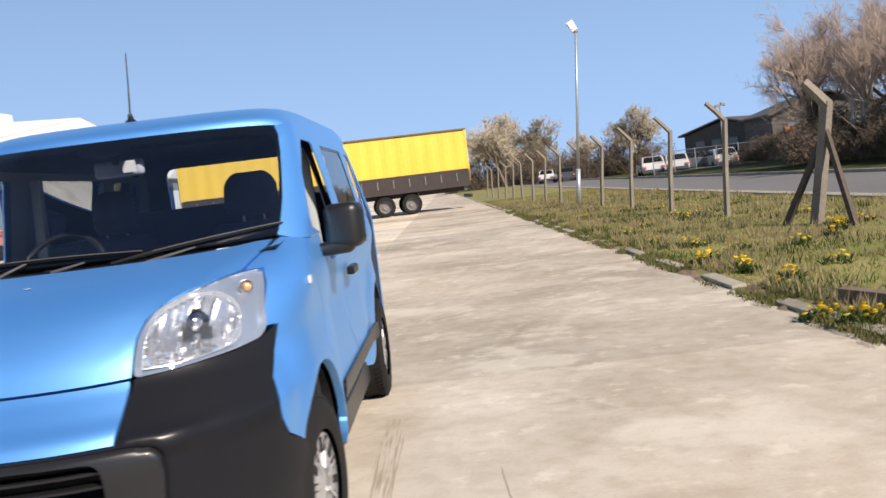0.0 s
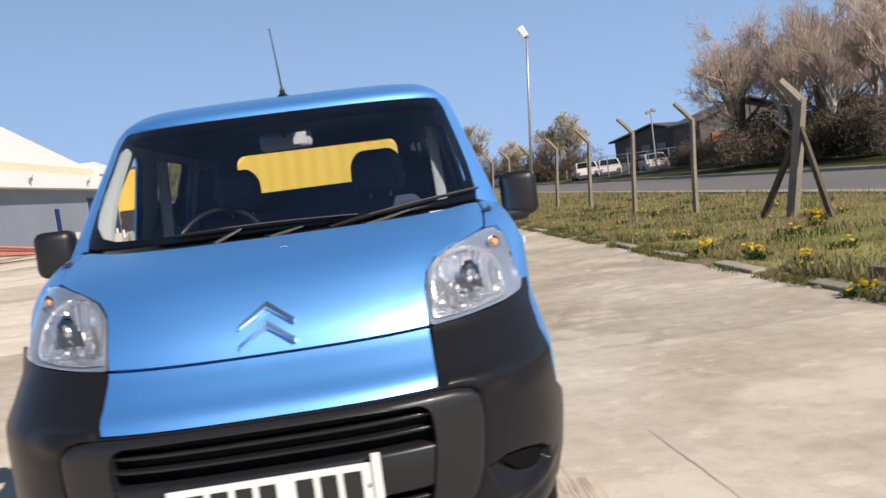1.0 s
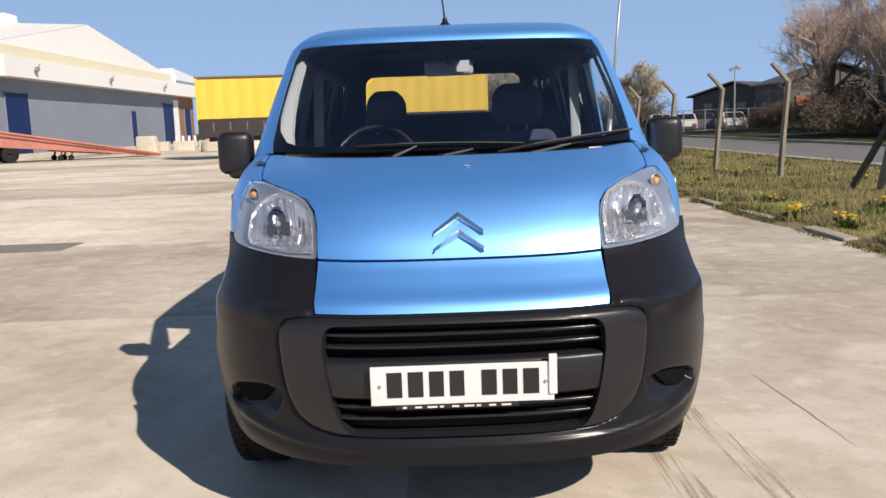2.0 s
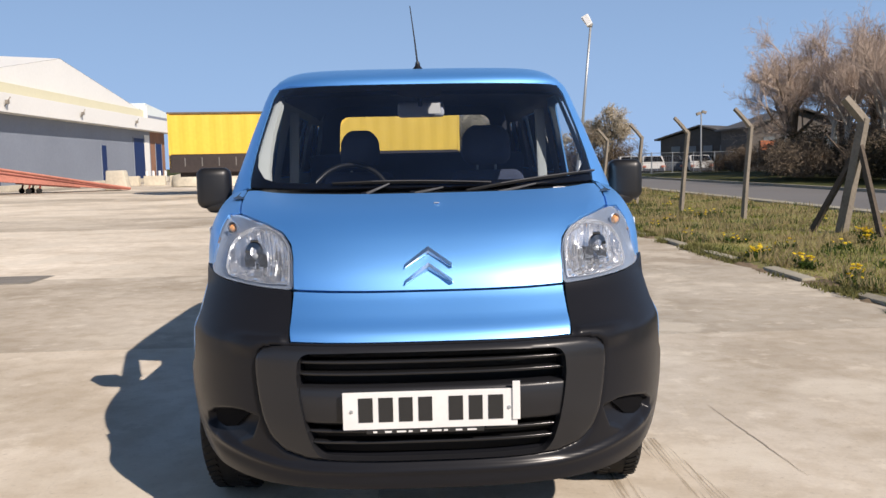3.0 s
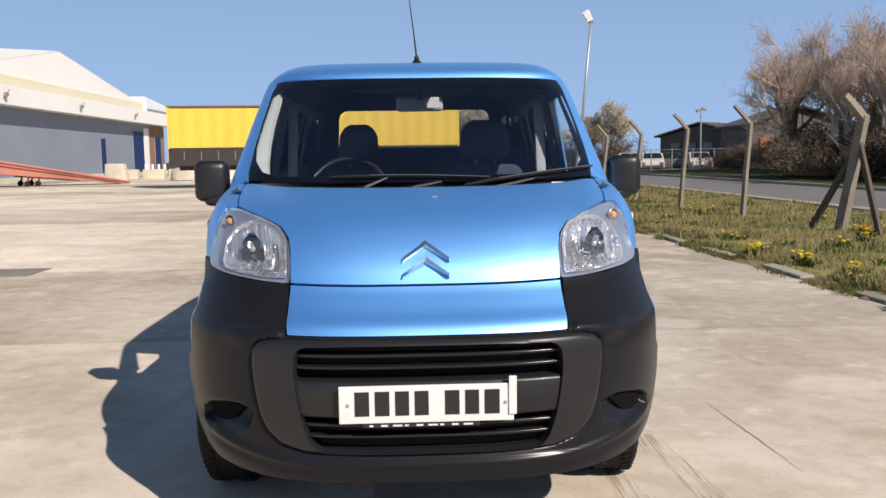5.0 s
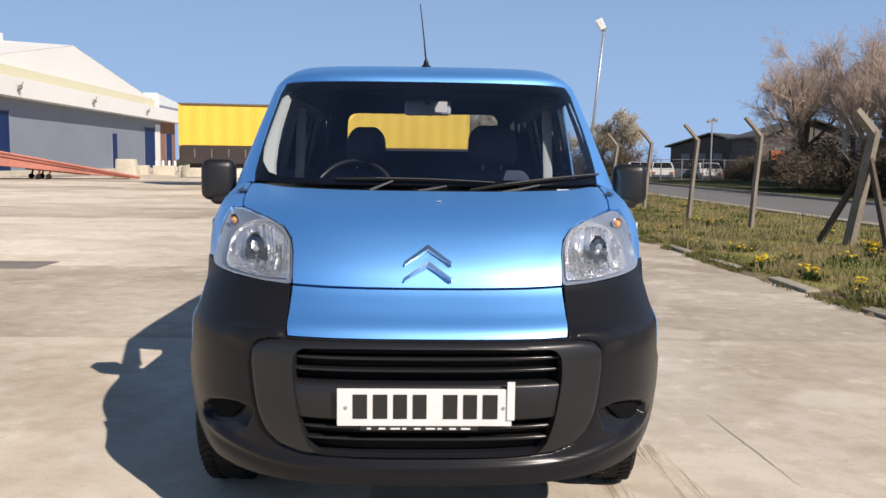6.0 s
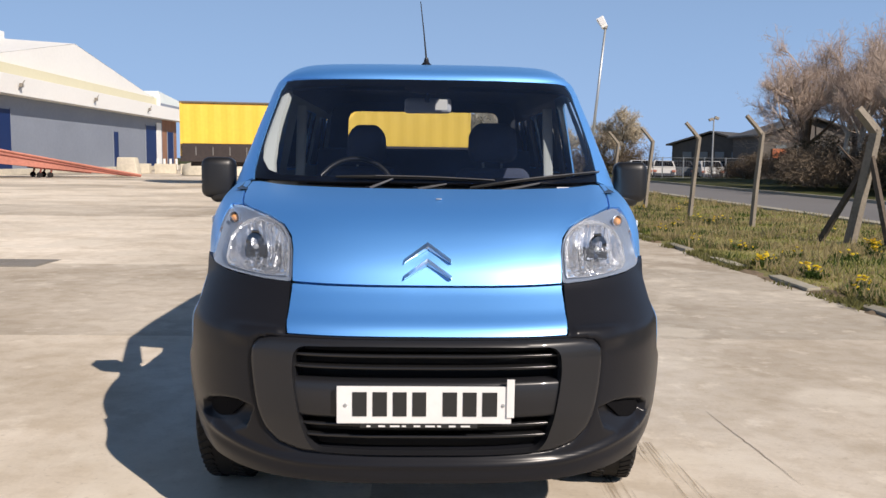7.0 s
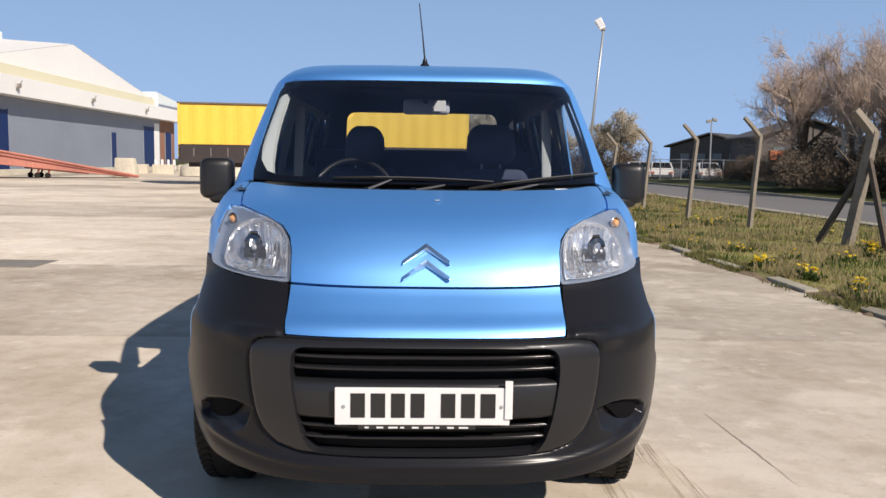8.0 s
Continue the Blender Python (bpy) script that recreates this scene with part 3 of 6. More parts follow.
lamp = thing("street_lamp", "tall thin galvanised lamp post leaning with small lantern", "street lamp")
lamp.matrix_world = pose(5.46, 25.5, 0, 0, 5.1, 0)
part("door_section", tube([(0, 0, 0), (0, 0, 1.25)], 0.075, 12), M["steel"], lamp, smooth=True)
part("pole", tube([(0, 0, 1.2), (0, 0, 3.5), (0, 0, 5.62)], [0.052, 0.042, 0.036], 12), M["steel"], lamp, smooth=True)
bm = box(-0.13, 0.13, -0.06, 0.07, 0.02, 0.44, 0.04)
for v in bm.verts:
    v.co.x *= 0.72 + 0.28 * v.co.z / 0.44
head = part("lantern", bm, M["white_clad"], lamp, "pale grey tilted lantern housing")
head.matrix_local = pose(0.0, 0, 5.60, -25, -33, -10)
part("lens", box(-0.09, 0.09, -0.075, -0.055, 0.10, 0.40, 0.008), M["white"], head, "pale lamp lens")
part("collar", tube([(0, 0, -0.05), (0, 0, 0.08)], [0.045, 0.06], 10), M["iron"], head, "dark collar below the lantern")


# ---- yellow curtain trailer ----
M["rail_brown"] = material("rail_brown", (0.13, 0.105, 0.075), 0.6, 0, 0, 0.2, 8, 1)
M["wheel_steel"] = material("wheel_steel", (0.20, 0.19, 0.18), 0.6, 0.4, 0, 0.25, 20, 3)


def curtain_trailer():
    top = thing("trailer", "long yellow curtain-sided lorry trailer with dark chassis", "trailer")
    top.matrix_world = pose(-11.26, 38.15, 0, 0, 0, math.degrees(math.atan2(1.75, 13.76)))
    L, D_ = 13.87, 2.5
    rows = []
    for z in np.linspace(1.92, 3.74, 5):
        rows.append([(x, -0.012 * math.sin(x * 9) - 0.02 * math.sin((z - 1.9) / 1.85 * math.pi) - 0.006 * math.sin(x * 31 + z), z) for x in np.linspace(0.08, L - 0.08, 180)])
    part("curtain", quad_strip(rows), M["yellow"], top, "taut yellow side curtain", smooth=True)
    part("roof", box(-0.02, L + 0.02, -0.03, D_, 3.80, 3.88, 0.02), M["rail_brown"], top, "brownish roof rail")
    part("body", box(0.02, L - 0.02, 0.06, D_, 1.45, 3.80), M["yellow"], top)
    for x in (0.0, L - 0.10):
        part("corner_pillar", box(x, x + 0.10, -0.02, 0.08, 1.3, 3.80, 0.01), M["yellow"], top)
    part("side_rave", box(0, L, -0.02, D_, 1.06, 1.90, 0.015), M["trailer_dark"], top, "dark lower side band")
    part("chassis", box(0.4, L - 0.3, 0.6, 1.9, 0.85, 1.25), M["trailer_dark"], top)
    for k in range(3):
        for yy, flip in ((0.22, 180), (2.28, 0)):
            t = part("wheel", lathe([(0.31, -0.18), (0.465, -0.18), (0.5, -0.13), (0.5, 0.13), (0.465, 0.18), (0.31, 0.18)], 28, "y"), M["rubber"], top, smooth=True)
            t.location = (L - 3.0 - 1.31 * k, yy, 0.5)
            s = -1 if flip else 1
            part("rim", lathe([(0.01, s * 0.05), (0.13, s * 0.06), (0.14, s * 0.01), (0.26, s * 0.0), (0.30, s * 0.16), (0.32, s * 0.17)], 24, "y"), M["wheel_steel"], t, smooth=True)
    for x in (4.3, 4.9):
        part("landing_leg", box(x - 0.06, x + 0.06, 0.3, 0.45, 0.0, 1.2), M["steel"], top)
    part("side_guard", box(5.2, 8.2, 0.05, 0.09, 0.55, 0.68), M["steel"], top)
    part("side_guard", box(5.2, 8.2, 0.05, 0.09, 0.85, 0.98), M["steel"], top)
    for k in range(17):
        part("strap_buckle", box(0.7 + 0.78 * k, 0.745 + 0.78 * k, -0.045, -0.02, 1.35, 1.75), M["wheel_steel"], top)
    part("rear_bumper", box(L - 0.1, L + 0.02, 0.1, 2.4, 0.50, 0.66, 0.02), M["trailer_dark"], top)
    part("mud_flap", box(L - 2.65, L - 2.62, 0.05, 0.4, 0.35, 1.2), M["trailer_dark"], top)


curtain_trailer()


# ---- warehouse ----
def warehouse():
    top = thing("warehouse", "low grey warehouse with white gable roof, pale canopy and blue doors", "warehouse")
    X, Y0_, Y1_, Y2_, XW = -25.5, 49.3, 85.3, 92.0, -26.5
    YB = 86.8                                           # where the brick begins
    EB, ET = 5.07, 6.30
    ym, za = 65.65, 9.9
    part("wall", box(XW - 0.3, XW, Y0_ + 0.7, YB, 0, EB + 0.3), M["grey_wall"], top, "grey clad long wall")
    part("wall", box(-75, XW - 0.3, Y0_ + 0.7, Y0_ + 1.0, 0, EB + 0.3), M["grey_wall"], top, "grey clad end wall")
    part("wall", box(XW - 0.3, XW, YB, Y2_, 0, EB + 0.3), M["brick"], top, "brown brick wall")
    part("dock", box(-75, XW + 0.3, Y0_ + 0.45, Y2_, 0, 0.38, 0.02), M["stone"], top, "low concrete plinth")
    part("fascia", box(XW, X, Y0_, Y2_ + 2, EB, ET, 0.02), M["white_clad"], top, "deep white canopy fascia")
    part("fascia", box(-75, XW, Y0_, Y0_ + 1.5, EB, ET, 0.02), M["white_clad"], top, "deep white canopy fascia")
    part("upstand", box(-27.5, -26.5, Y0_ + 1.0, Y1_, ET, ET + 0.85), M["cream"], top, "cream cladding band")
    part("upstand", box(-75, -27.5, Y0_ + 1.0, Y0_ + 2.0, ET, ET + 0.85), M["cream"], top, "cream cladding band")
    bm = bmesh.new()
    xe = -26.8
    zb = ET + 0.85
    f1 = [bm.verts.new(p) for p in ((xe, Y0_ + 1.0, zb), (xe, ym, za), (xe, Y1_, zb))]
    bm.faces.new(f1)
    part("gable", bm, M["white_clad"], top, "white clad gable end")
    for ya, yb in ((Y0_ + 0.9, ym), (Y1_ + 0.1, ym)):
        bm = bmesh.new()
        n_ = 40
        for k in range(n_):
            xa, xb = xe + 0.01 - (75 + xe) * k / n_, xe + 0.01 - (75 + xe) * (k + 1) / n_
            ra, rb = (za + 0.02 + 0.056 * (xe - x) for x in (xa, xb))
            bm.faces.new([bm.verts.new(p) for p in ((xa, ya, zb), (xb, ya, zb), (xb, yb, rb), (xa, yb, ra))])
        part("roof", bm, M["white_clad"], top, "white ribbed sheet roof")
    part("annex_parapet", box(-31, XW + 0.2, Y1_ + 0.1, Y2_ + 2, ET, ET + 0.42, 0.03), M["grey_wall"], top, "grey annex parapet")
    bm = box(-31, XW + 0.12, Y1_ + 0.1, Y2_ + 2, ET + 0.42, ET + 1.45, 0.02)
    for v in bm.verts:
        if v.co.z > ET + 1:
            v.co.z += 0.07 * (Y1_ + 2 - v.co.y)
    part("annex_roof", bm, M["mint"], top, "pale sloping annex roof")
    part("parapet_pier", box(-26.8, -26.2, Y1_ - 0.1, Y1_ + 0.2, ET, ET + 1.25, 0.03), M["white_clad"], top)
    part("roof_vent", box(-35.2, -32.6, ym - 1.0, ym + 1.0, za - 0.1, za + 1.0, 0.1), M["white_clad"], top, "white ridge ventilator")
    for y0d, y1d, z0, z1 in ((50.9, 53.9, 0.38, 4.2), (72.6, 73.8, 0.38, 3.4), (81.4, 84.6, 0.38, 4.3), (88.5, 90.6, 0.38, 3.9)):
        d = part("door", box(XW - 0.05, XW + 0.05, y0d, y1d, z0, z1, 0.01), M["blue_door"], top, "dark blue door")
        part("door_frame", box(XW + 0.002, XW + 0.07, y0d - 0.07, y0d, z0, z1 + 0.1), M["grey_wall"], d)
        part("door_frame", box(XW + 0.002, XW + 0.07, y1d, y1d + 0.07, z0, z1 + 0.1), M["grey_wall"], d)
    for k in range(4):
        x0 = -27.0 - 4.2 * k
        part("door", box(x0 - 3.0, x0, Y0_ + 0.62, Y0_ + 0.7, 0.38, 4.4, 0.01), M["blue_door"], top, "dark blue roller door")
    part("door_pier", box(XW + 0.002, XW + 0.08, 84.8, 86.3, 0.6, 4.7), M["white_clad"], top, "white pier beside the door")
    for y in (53.1, 65.7, 79.0):
        fl = part("floodlight", box(X + 0.12, X + 0.30, y - 0.15, y + 0.15, EB + 0.50, EB + 0.74, 0.03), M["iron"], top, "grey floodlight on bracket")
        part("bracket", tube([(X, y, EB + 0.35), (X + 0.2, y - 0.1, EB + 0.5), (X + 0.28, y + 0.3, EB + 0.95)], 0.035, 6), M["iron"], fl)
    for k in range(4):
        y = 80.5 + 2.1 * k
        part("bollard", tube([(XW + 1.4, y, 0), (XW + 1.4, y, 1.1)], 0.13, 8), M["white_clad"], top)


warehouse()


M["red_dark"] = material("dark_red_steel", (0.22, 0.06, 0.045), 0.65, 0, 0, 0.3, 7, 0.7)


def yard_ramp():
    top = thing("loading_ramp", "long faded red steel loading ramp standing on the yard", "loading ramp")
    a, b = Vector((-17.6, 51.0, 0.03)), Vector((-25.3, 45.6, 1.75))
    d = (b - a).normalized()
    s = d.cross(Vector((0, 0, 1))).normalized()
    n_ = s.cross(d)
    for off, h in ((-1.1, 0.80), (-0.35, 0.60), (0.35, 0.60), (1.1, 0.80)):
        bm = bmesh.new()
        p, q = a + s * off, b + s * off
        vs = [bm.verts.new(v) for v in (p, q - n_ * h, q + n_ * 0.12, p + n_ * 0.12, p + s * 0.1, q - n_ * h + s * 0.1, q + n_ * 0.12 + s * 0.1, p + n_ * 0.12 + s * 0.1)]
        for f in ((0, 1, 2, 3), (7, 6, 5, 4), (0, 4, 5, 1), (3, 2, 6, 7), (1, 5, 6, 2), (0, 3, 7, 4)):
            bm.faces.new([vs[i] for i in f])
        part("side_beam", bm, M["red"], top)
    bm = quad_strip([[a - s * 1.1, a + s * 1.1], [b - s * 1.1, b + s * 1.1]])
    part("deck", bm, M["red"], top)
    turn = math.degrees(math.atan2(d.y, d.x))
    for t in (0.88, 0.99, 1.10):
        for off in (-0.95, 0.95):
            c = a.lerp(b, t) + s * off
            w = part("wheel", lathe([(0.10, -0.13), (0.40, -0.13), (0.46, -0.08), (0.46, 0.08), (0.40, 0.13), (0.10, 0.13)], 20, "y"), M["rubber"], top, smooth=True)
            w.matrix_world = pose(c.x, c.y, 0.46, 0, 0, turn)
            part("hub", lathe([(0.01, -0.09), (0.12, -0.10), (0.22, -0.06), (0.24, -0.12)], 16, "y"), M["red"], w)
    for t in (0.54, 0.60):
        for off in (-0.9, 0.9):
            c = a.lerp(b, t) + s * off
            w = part("jockey_wheel", lathe([(0.02, -0.08), (0.13, -0.08), (0.16, -0.05), (0.16, 0.05), (0.13, 0.08), (0.02, 0.08)], 16, "y"), M["rubber"], top, smooth=True)
            w.matrix_world = pose(c.x, c.y, 0.16, 0, 0, turn)
            part("prop", tube([(c.x, c.y, 0.16), (c.x + 0.25, c.y, c.z)], 0.06, 6), M["red_dark"], top)
    for off in (-1.12, 1.22):
        part("edge_rail", tube([a + s * off + n_ * 0.10, b + s * off + n_ * 0.10], 0.075, 6), M["red"], top, "faded red edge rail")
        # dark tube painting the shade under the rail
        part("rail_shade_strip", tube([a.lerp(b, 0.06) + s * off - n_ * 0.02, b + s * off - n_ * 0.16], 0.045, 6), M["red_dark"], top, "dark strip put in as the shade below the rail")
    c0, c1 = a.lerp(b, 0.30), a.lerp(b, 0.62)
    part("cross_brace", tube([c0 + s * 1.0 - n_ * 0.25, c1 + s * 1.0 - n_ * 0.5], 0.07, 6), M["red_dark"], top)
    part("cross_brace", tube([c0 - s * 1.0 - n_ * 0.25, c1 - s * 1.0 - n_ * 0.5], 0.07, 6), M["red_dark"], top)
    for k in range(12):
        p = a.lerp(b, 0.04 + 0.08 * k)
        part("tread_bar", tube([p - s * 1.05 + n_ * 0.03, p + s * 1.05 + n_ * 0.03], 0.03, 4), M["red_dark"], top)


yard_ramp()


def rubble(name, label, at, r, seed, mat):
    bm = bmesh.new()
    bmesh.ops.create_icosphere(bm, subdivisions=3, radius=1)
    for v in bm.verts:
        k = 1 + 0.22 * noise.noise(v.co * 1.7 + Vector((seed, 0, 0))) + 0.08 * noise.noise(v.co * 5)
        v.co = Vector((v.co.x * r[0] * k, v.co.y * r[1] * k, max(-0.25, v.co.z) * r[2] * k))
    lowest = min(v.co.z for v in bm.verts)
    bmesh.ops.translate(bm, vec=(0, 0, -lowest), verts=bm.verts)
    ob = part(name, bm, mat, smooth=True, sharp=60)
    ob.location = at
    return tagged(ob, label, "rubble", "blocks by the dock")


bm = box(-0.72, 0.72, -0.45, 0.45, 0, 1.22, 0.09, seg=3)
for v in bm.verts:
    k_ = v.co.z / 1.22
    v.co.x = v.co.x * (1 - 0.22 * k_) - 0.10 * k_ + 0.03 * noise.noise(v.co * 2.1)
    v.co.y = v.co.y * (1 - 0.15 * k_) + 0.03 * noise.noise(v.co * 2.3 + Vector((5, 0, 0)))
block = tagged(part("concrete_block", bm, M["stone"], smooth=True, sharp=50), "pale tapered concrete block standing by the ramp", "concrete block")
block.location = (-18.7, 53.2, 0)
rubble("stone_heap", "pale heap of stone behind the trailer", (-15.3, 58, 0), (1.3, 0.9, 0.8), 7, M["stone"])
rubble("stone_heap", "pale heap of stone behind the trailer", (-12.6, 57, 0), (0.9, 0.8, 0.6), 9, M["stone"])
for k in range(5):
    b = tagged(part("barrier_block", box(-0.8, 0.8, -0.3, 0.3, 0, 0.75, 0.05), M["stone"]), "pale concrete barrier block", "barrier", "barrier blocks")
    b.matrix_world = pose(-21.5 + 1.9 * k, 64 + 0.3 * k, 0, 0, 0, 4 * k)


# ---- trees, shrubs, far buildings ----
def bare_tree(name, label, seed, height, spread, trunk_mat, twig_mat, levels=5, thick=1.0, group="bare trees", fine=0.007):
    rg = random.Random(seed)
    top = thing(name, label, "tree", group=group)
    out = {"trunk": ([], []), "crown": ([], [])}

    def stick(kind, p, q, r0, r1, n):
        vs, fs = out[kind]
        d = (q - p).normalized()
        u = d.orthogonal().normalized()
        v = d.cross(u)
        k = len(vs)
        for c, r in ((p, r0), (q, r1)):
            for j in range(n):
                a = 2 * math.pi * j / n
                vs.append(c + (u * math.cos(a) + v * math.sin(a)) * r)
        for j in range(n):
            fs.append((k + j, k + (j + 1) % n, k + n + (j + 1) % n, k + n + j))

    def grow(p, d, length, r, level):
        segs = 3 if level < 2 else 2
        pts = [p]
        for _ in range(segs):
            d = (d + Vector((rg.gauss(0, 0.13), rg.gauss(0, 0.13), rg.gauss(0.05, 0.08)))).normalized()
            pts.append(pts[-1] + d * length / segs)
        for k in range(segs):
            r0, r1 = r * (1 - 0.5 * k / segs), r * (1 - 0.5 * (k + 1) / segs)
            stick("trunk" if level < 2 else "crown", pts[k], pts[k + 1], r0, r1, 7 if level == 0 else (5 if level == 1 else 3))
        if level >= levels:
            return
        for _ in range((6, 5, 5, 5, 4, 3)[min(level, 5)]):
            t = rg.uniform(0.35 if level == 0 else 0.2, 1.0)
            k = min(int(t * segs), segs - 1)
            s = pts[k].lerp(pts[k + 1], t * segs - k)
            az = rg.uniform(0, 6.283)
            side = d.orthogonal().normalized()
            side.rotate(Matrix.Rotation(az, 3, d))
            nd = (d * rg.uniform(0.5, 1.0) + side * rg.uniform(0.5, 1.0) * spread + Vector((0, 0, 0.18))).normalized()
            grow(s, nd, length * rg.uniform(0.48, 0.72), max(r * 0.45, fine), level + 1)

    grow(Vector((0, 0, -0.2)), Vector((0, 0, 1)), height * 0.42, 0.022 * height * thick, 0)
    link_mesh("trunk", *out["trunk"], trunk_mat, top, smooth=True)
    link_mesh("crown", *out["crown"], twig_mat, top, label="dense fine bare twigs")
    return top


def place(proto, spots, seed):
    rg = random.Random(seed)
    for k, (x, y, z, s) in enumerate(spots):
        m = pose(x, y, z, 0, 0, rg.uniform(0, 360)) @ Matrix.Scale(s, 4)
        if k == 0:
            proto.matrix_world = m
        else:
            c = copy_thing(proto, m)
            c.matrix_world = m


t1 = bare_tree("tree", "tall bare broadleaf tree with brown twigs", 21, 11, 0.9, M["bark"], M["twig"], 6, fine=0.0050)
t2 = bare_tree("birch_tree", "slim bare birch with pale trunks", 22, 9, 0.6, M["birch"], M["twig"])
# far trees: the distance haze is painted in as a paler twig colour
t3 = bare_tree("tree", "distant bare tree with pale twigs, haze put into their colour", 23, 8, 1.0, M["bark"], M["twig_hazed"], 6, fine=0.016)
place(t1, [(22.3, 46, 0.4, 1.0), (22.6, 48, 0.4, 1.1), (24.6, 46, 0.4, 1.05), (26, 43.5, 0.4, 1.1), (29.5, 48, 0.4, 1.2), (26.5, 37, 0.4, 1.0), (33, 42, 0.4, 1.2), (24.0, 40.2, 0.4, 0.95), (29, 39, 0.4, 1.1)], 1)
place(t2, [(21.2, 40, 0.4, 0.85), (22.6, 38, 0.4, 0.9), (20.6, 34, 0.4, 0.8), (19.3, 31.5, 0.3, 0.75), (21.2, 31.0, 0.3, 0.95), (20.2, 36.5, 0.3, 0.8), (22.8, 34.0, 0.3, 0.95)], 2)
place(t3, [(23.4, 98, 0, 1.15), (8.2, 98, 0, 1.3), (13, 104, 0, 1.2), (10.5, 112, 0, 1.3), (16, 130, 0, 1.0), (6, 140, 0, 1.2), (9.5, 120, 0, 0.9), (21, 118, 0, 0.9), (1.5, 170, 0, 1.2), (12, 160, 0, 1.2), (30, 140, 0, 1.2)], 3)


def shrub(seed, label, mat, twiggy=False):
    rg = random.Random(seed)
    top = thing("shrub", label, "shrub", group="shrubs on the bank")
    vs, fs = [], []
    blobs = [(rg.gauss(0, 0.55), rg.gauss(0, 0.45), rg.uniform(0.25, 0.8), rg.uniform(0.3, 0.55)) for _ in range(9)]
    for _ in range(7000):
        bx, by, bz, br = rg.choice(blobs)
        u = Vector((rg.gauss(0, 1), rg.gauss(0, 1), rg.gauss(0, 1))).normalized() * br * rg.uniform(0.55, 1.12)
        c = Vector((bx, by, max(0.02, bz + u.z))) + Vector((u.x, u.y, 0))
        a, b = Vector((rg.gauss(0, 1), rg.gauss(0, 1), rg.gauss(0, 1))).normalized() * (0.075 if twiggy else 0.032), Vector((rg.gauss(0, 1), rg.gauss(0, 1), rg.gauss(0, 1))).normalized() * (0.007 if twiggy else 0.02)
        k = len(vs)
        vs += [c - a, c + b, c + a, c - b]
        fs.append((k, k + 1, k + 2, k + 3))
    link_mesh("foliage", vs, fs, mat, top)
    bm = bmesh.new()
    for _ in range(6):
        tube([(0, 0, 0), (rg.gauss(0, 0.2), rg.gauss(0, 0.2), 0.4), (rg.gauss(0, 0.5), rg.gauss(0, 0.5), 0.9)], [0.03, 0.02, 0.01], 4, bm)
    part("stem", bm, M["bark"], top)
    return top


s1 = shrub(31, "dense dark evergreen shrub on the grass bank", M["shrub"])
s3 = shrub(33, "dense dark brown leafless shrub on the grass bank", M["shrub_brown"], True)
s2 = shrub(32, "dense brownish shrub on the grass bank", M["shrub_brown"], True)
rg_ = random.Random(8)
place(s1, [(18.6 + rg_.uniform(-0.7, 1.2), 45 - 1.3 * k + rg_.uniform(-0.6, 0.6), 0.3, rg_.uniform(1.3, 1.9)) for k in range(6, 15, 2)]
      + [(22.5 + 1.5 * k, 44 - 1.9 * k, 0.4, 2.2) for k in range(0, 8, 2)], 4)
place(s3, [(18.9 + rg_.uniform(-0.7, 1.2), 45 - 1.3 * k + rg_.uniform(-0.6, 0.6), 0.3, rg_.uniform(1.3, 2.0)) for k in range(5, 16, 2)]
      + [(22.4, 55.5, 0.1, 1.5), (23.6, 54.6, 0.1, 1.7), (28.3, 53.5, 0.1, 1.3), (30, 52.5, 0.1, 1.6)] + [(22.5 + 1.5 * k, 44 - 1.9 * k, 0.4, 2.4) for k in range(1, 9, 2)], 6)
place(s2, [(2 + 2.3 * k + rg_.uniform(-1, 1), 110 + rg_.uniform(-12, 20), -0.1, rg_.uniform(2.2, 4.2)) for k in range(12)] + [(18.4 + 0.8 * k, 36 - 4 * k, 0.3, 1.4) for k in range(3)], 5)


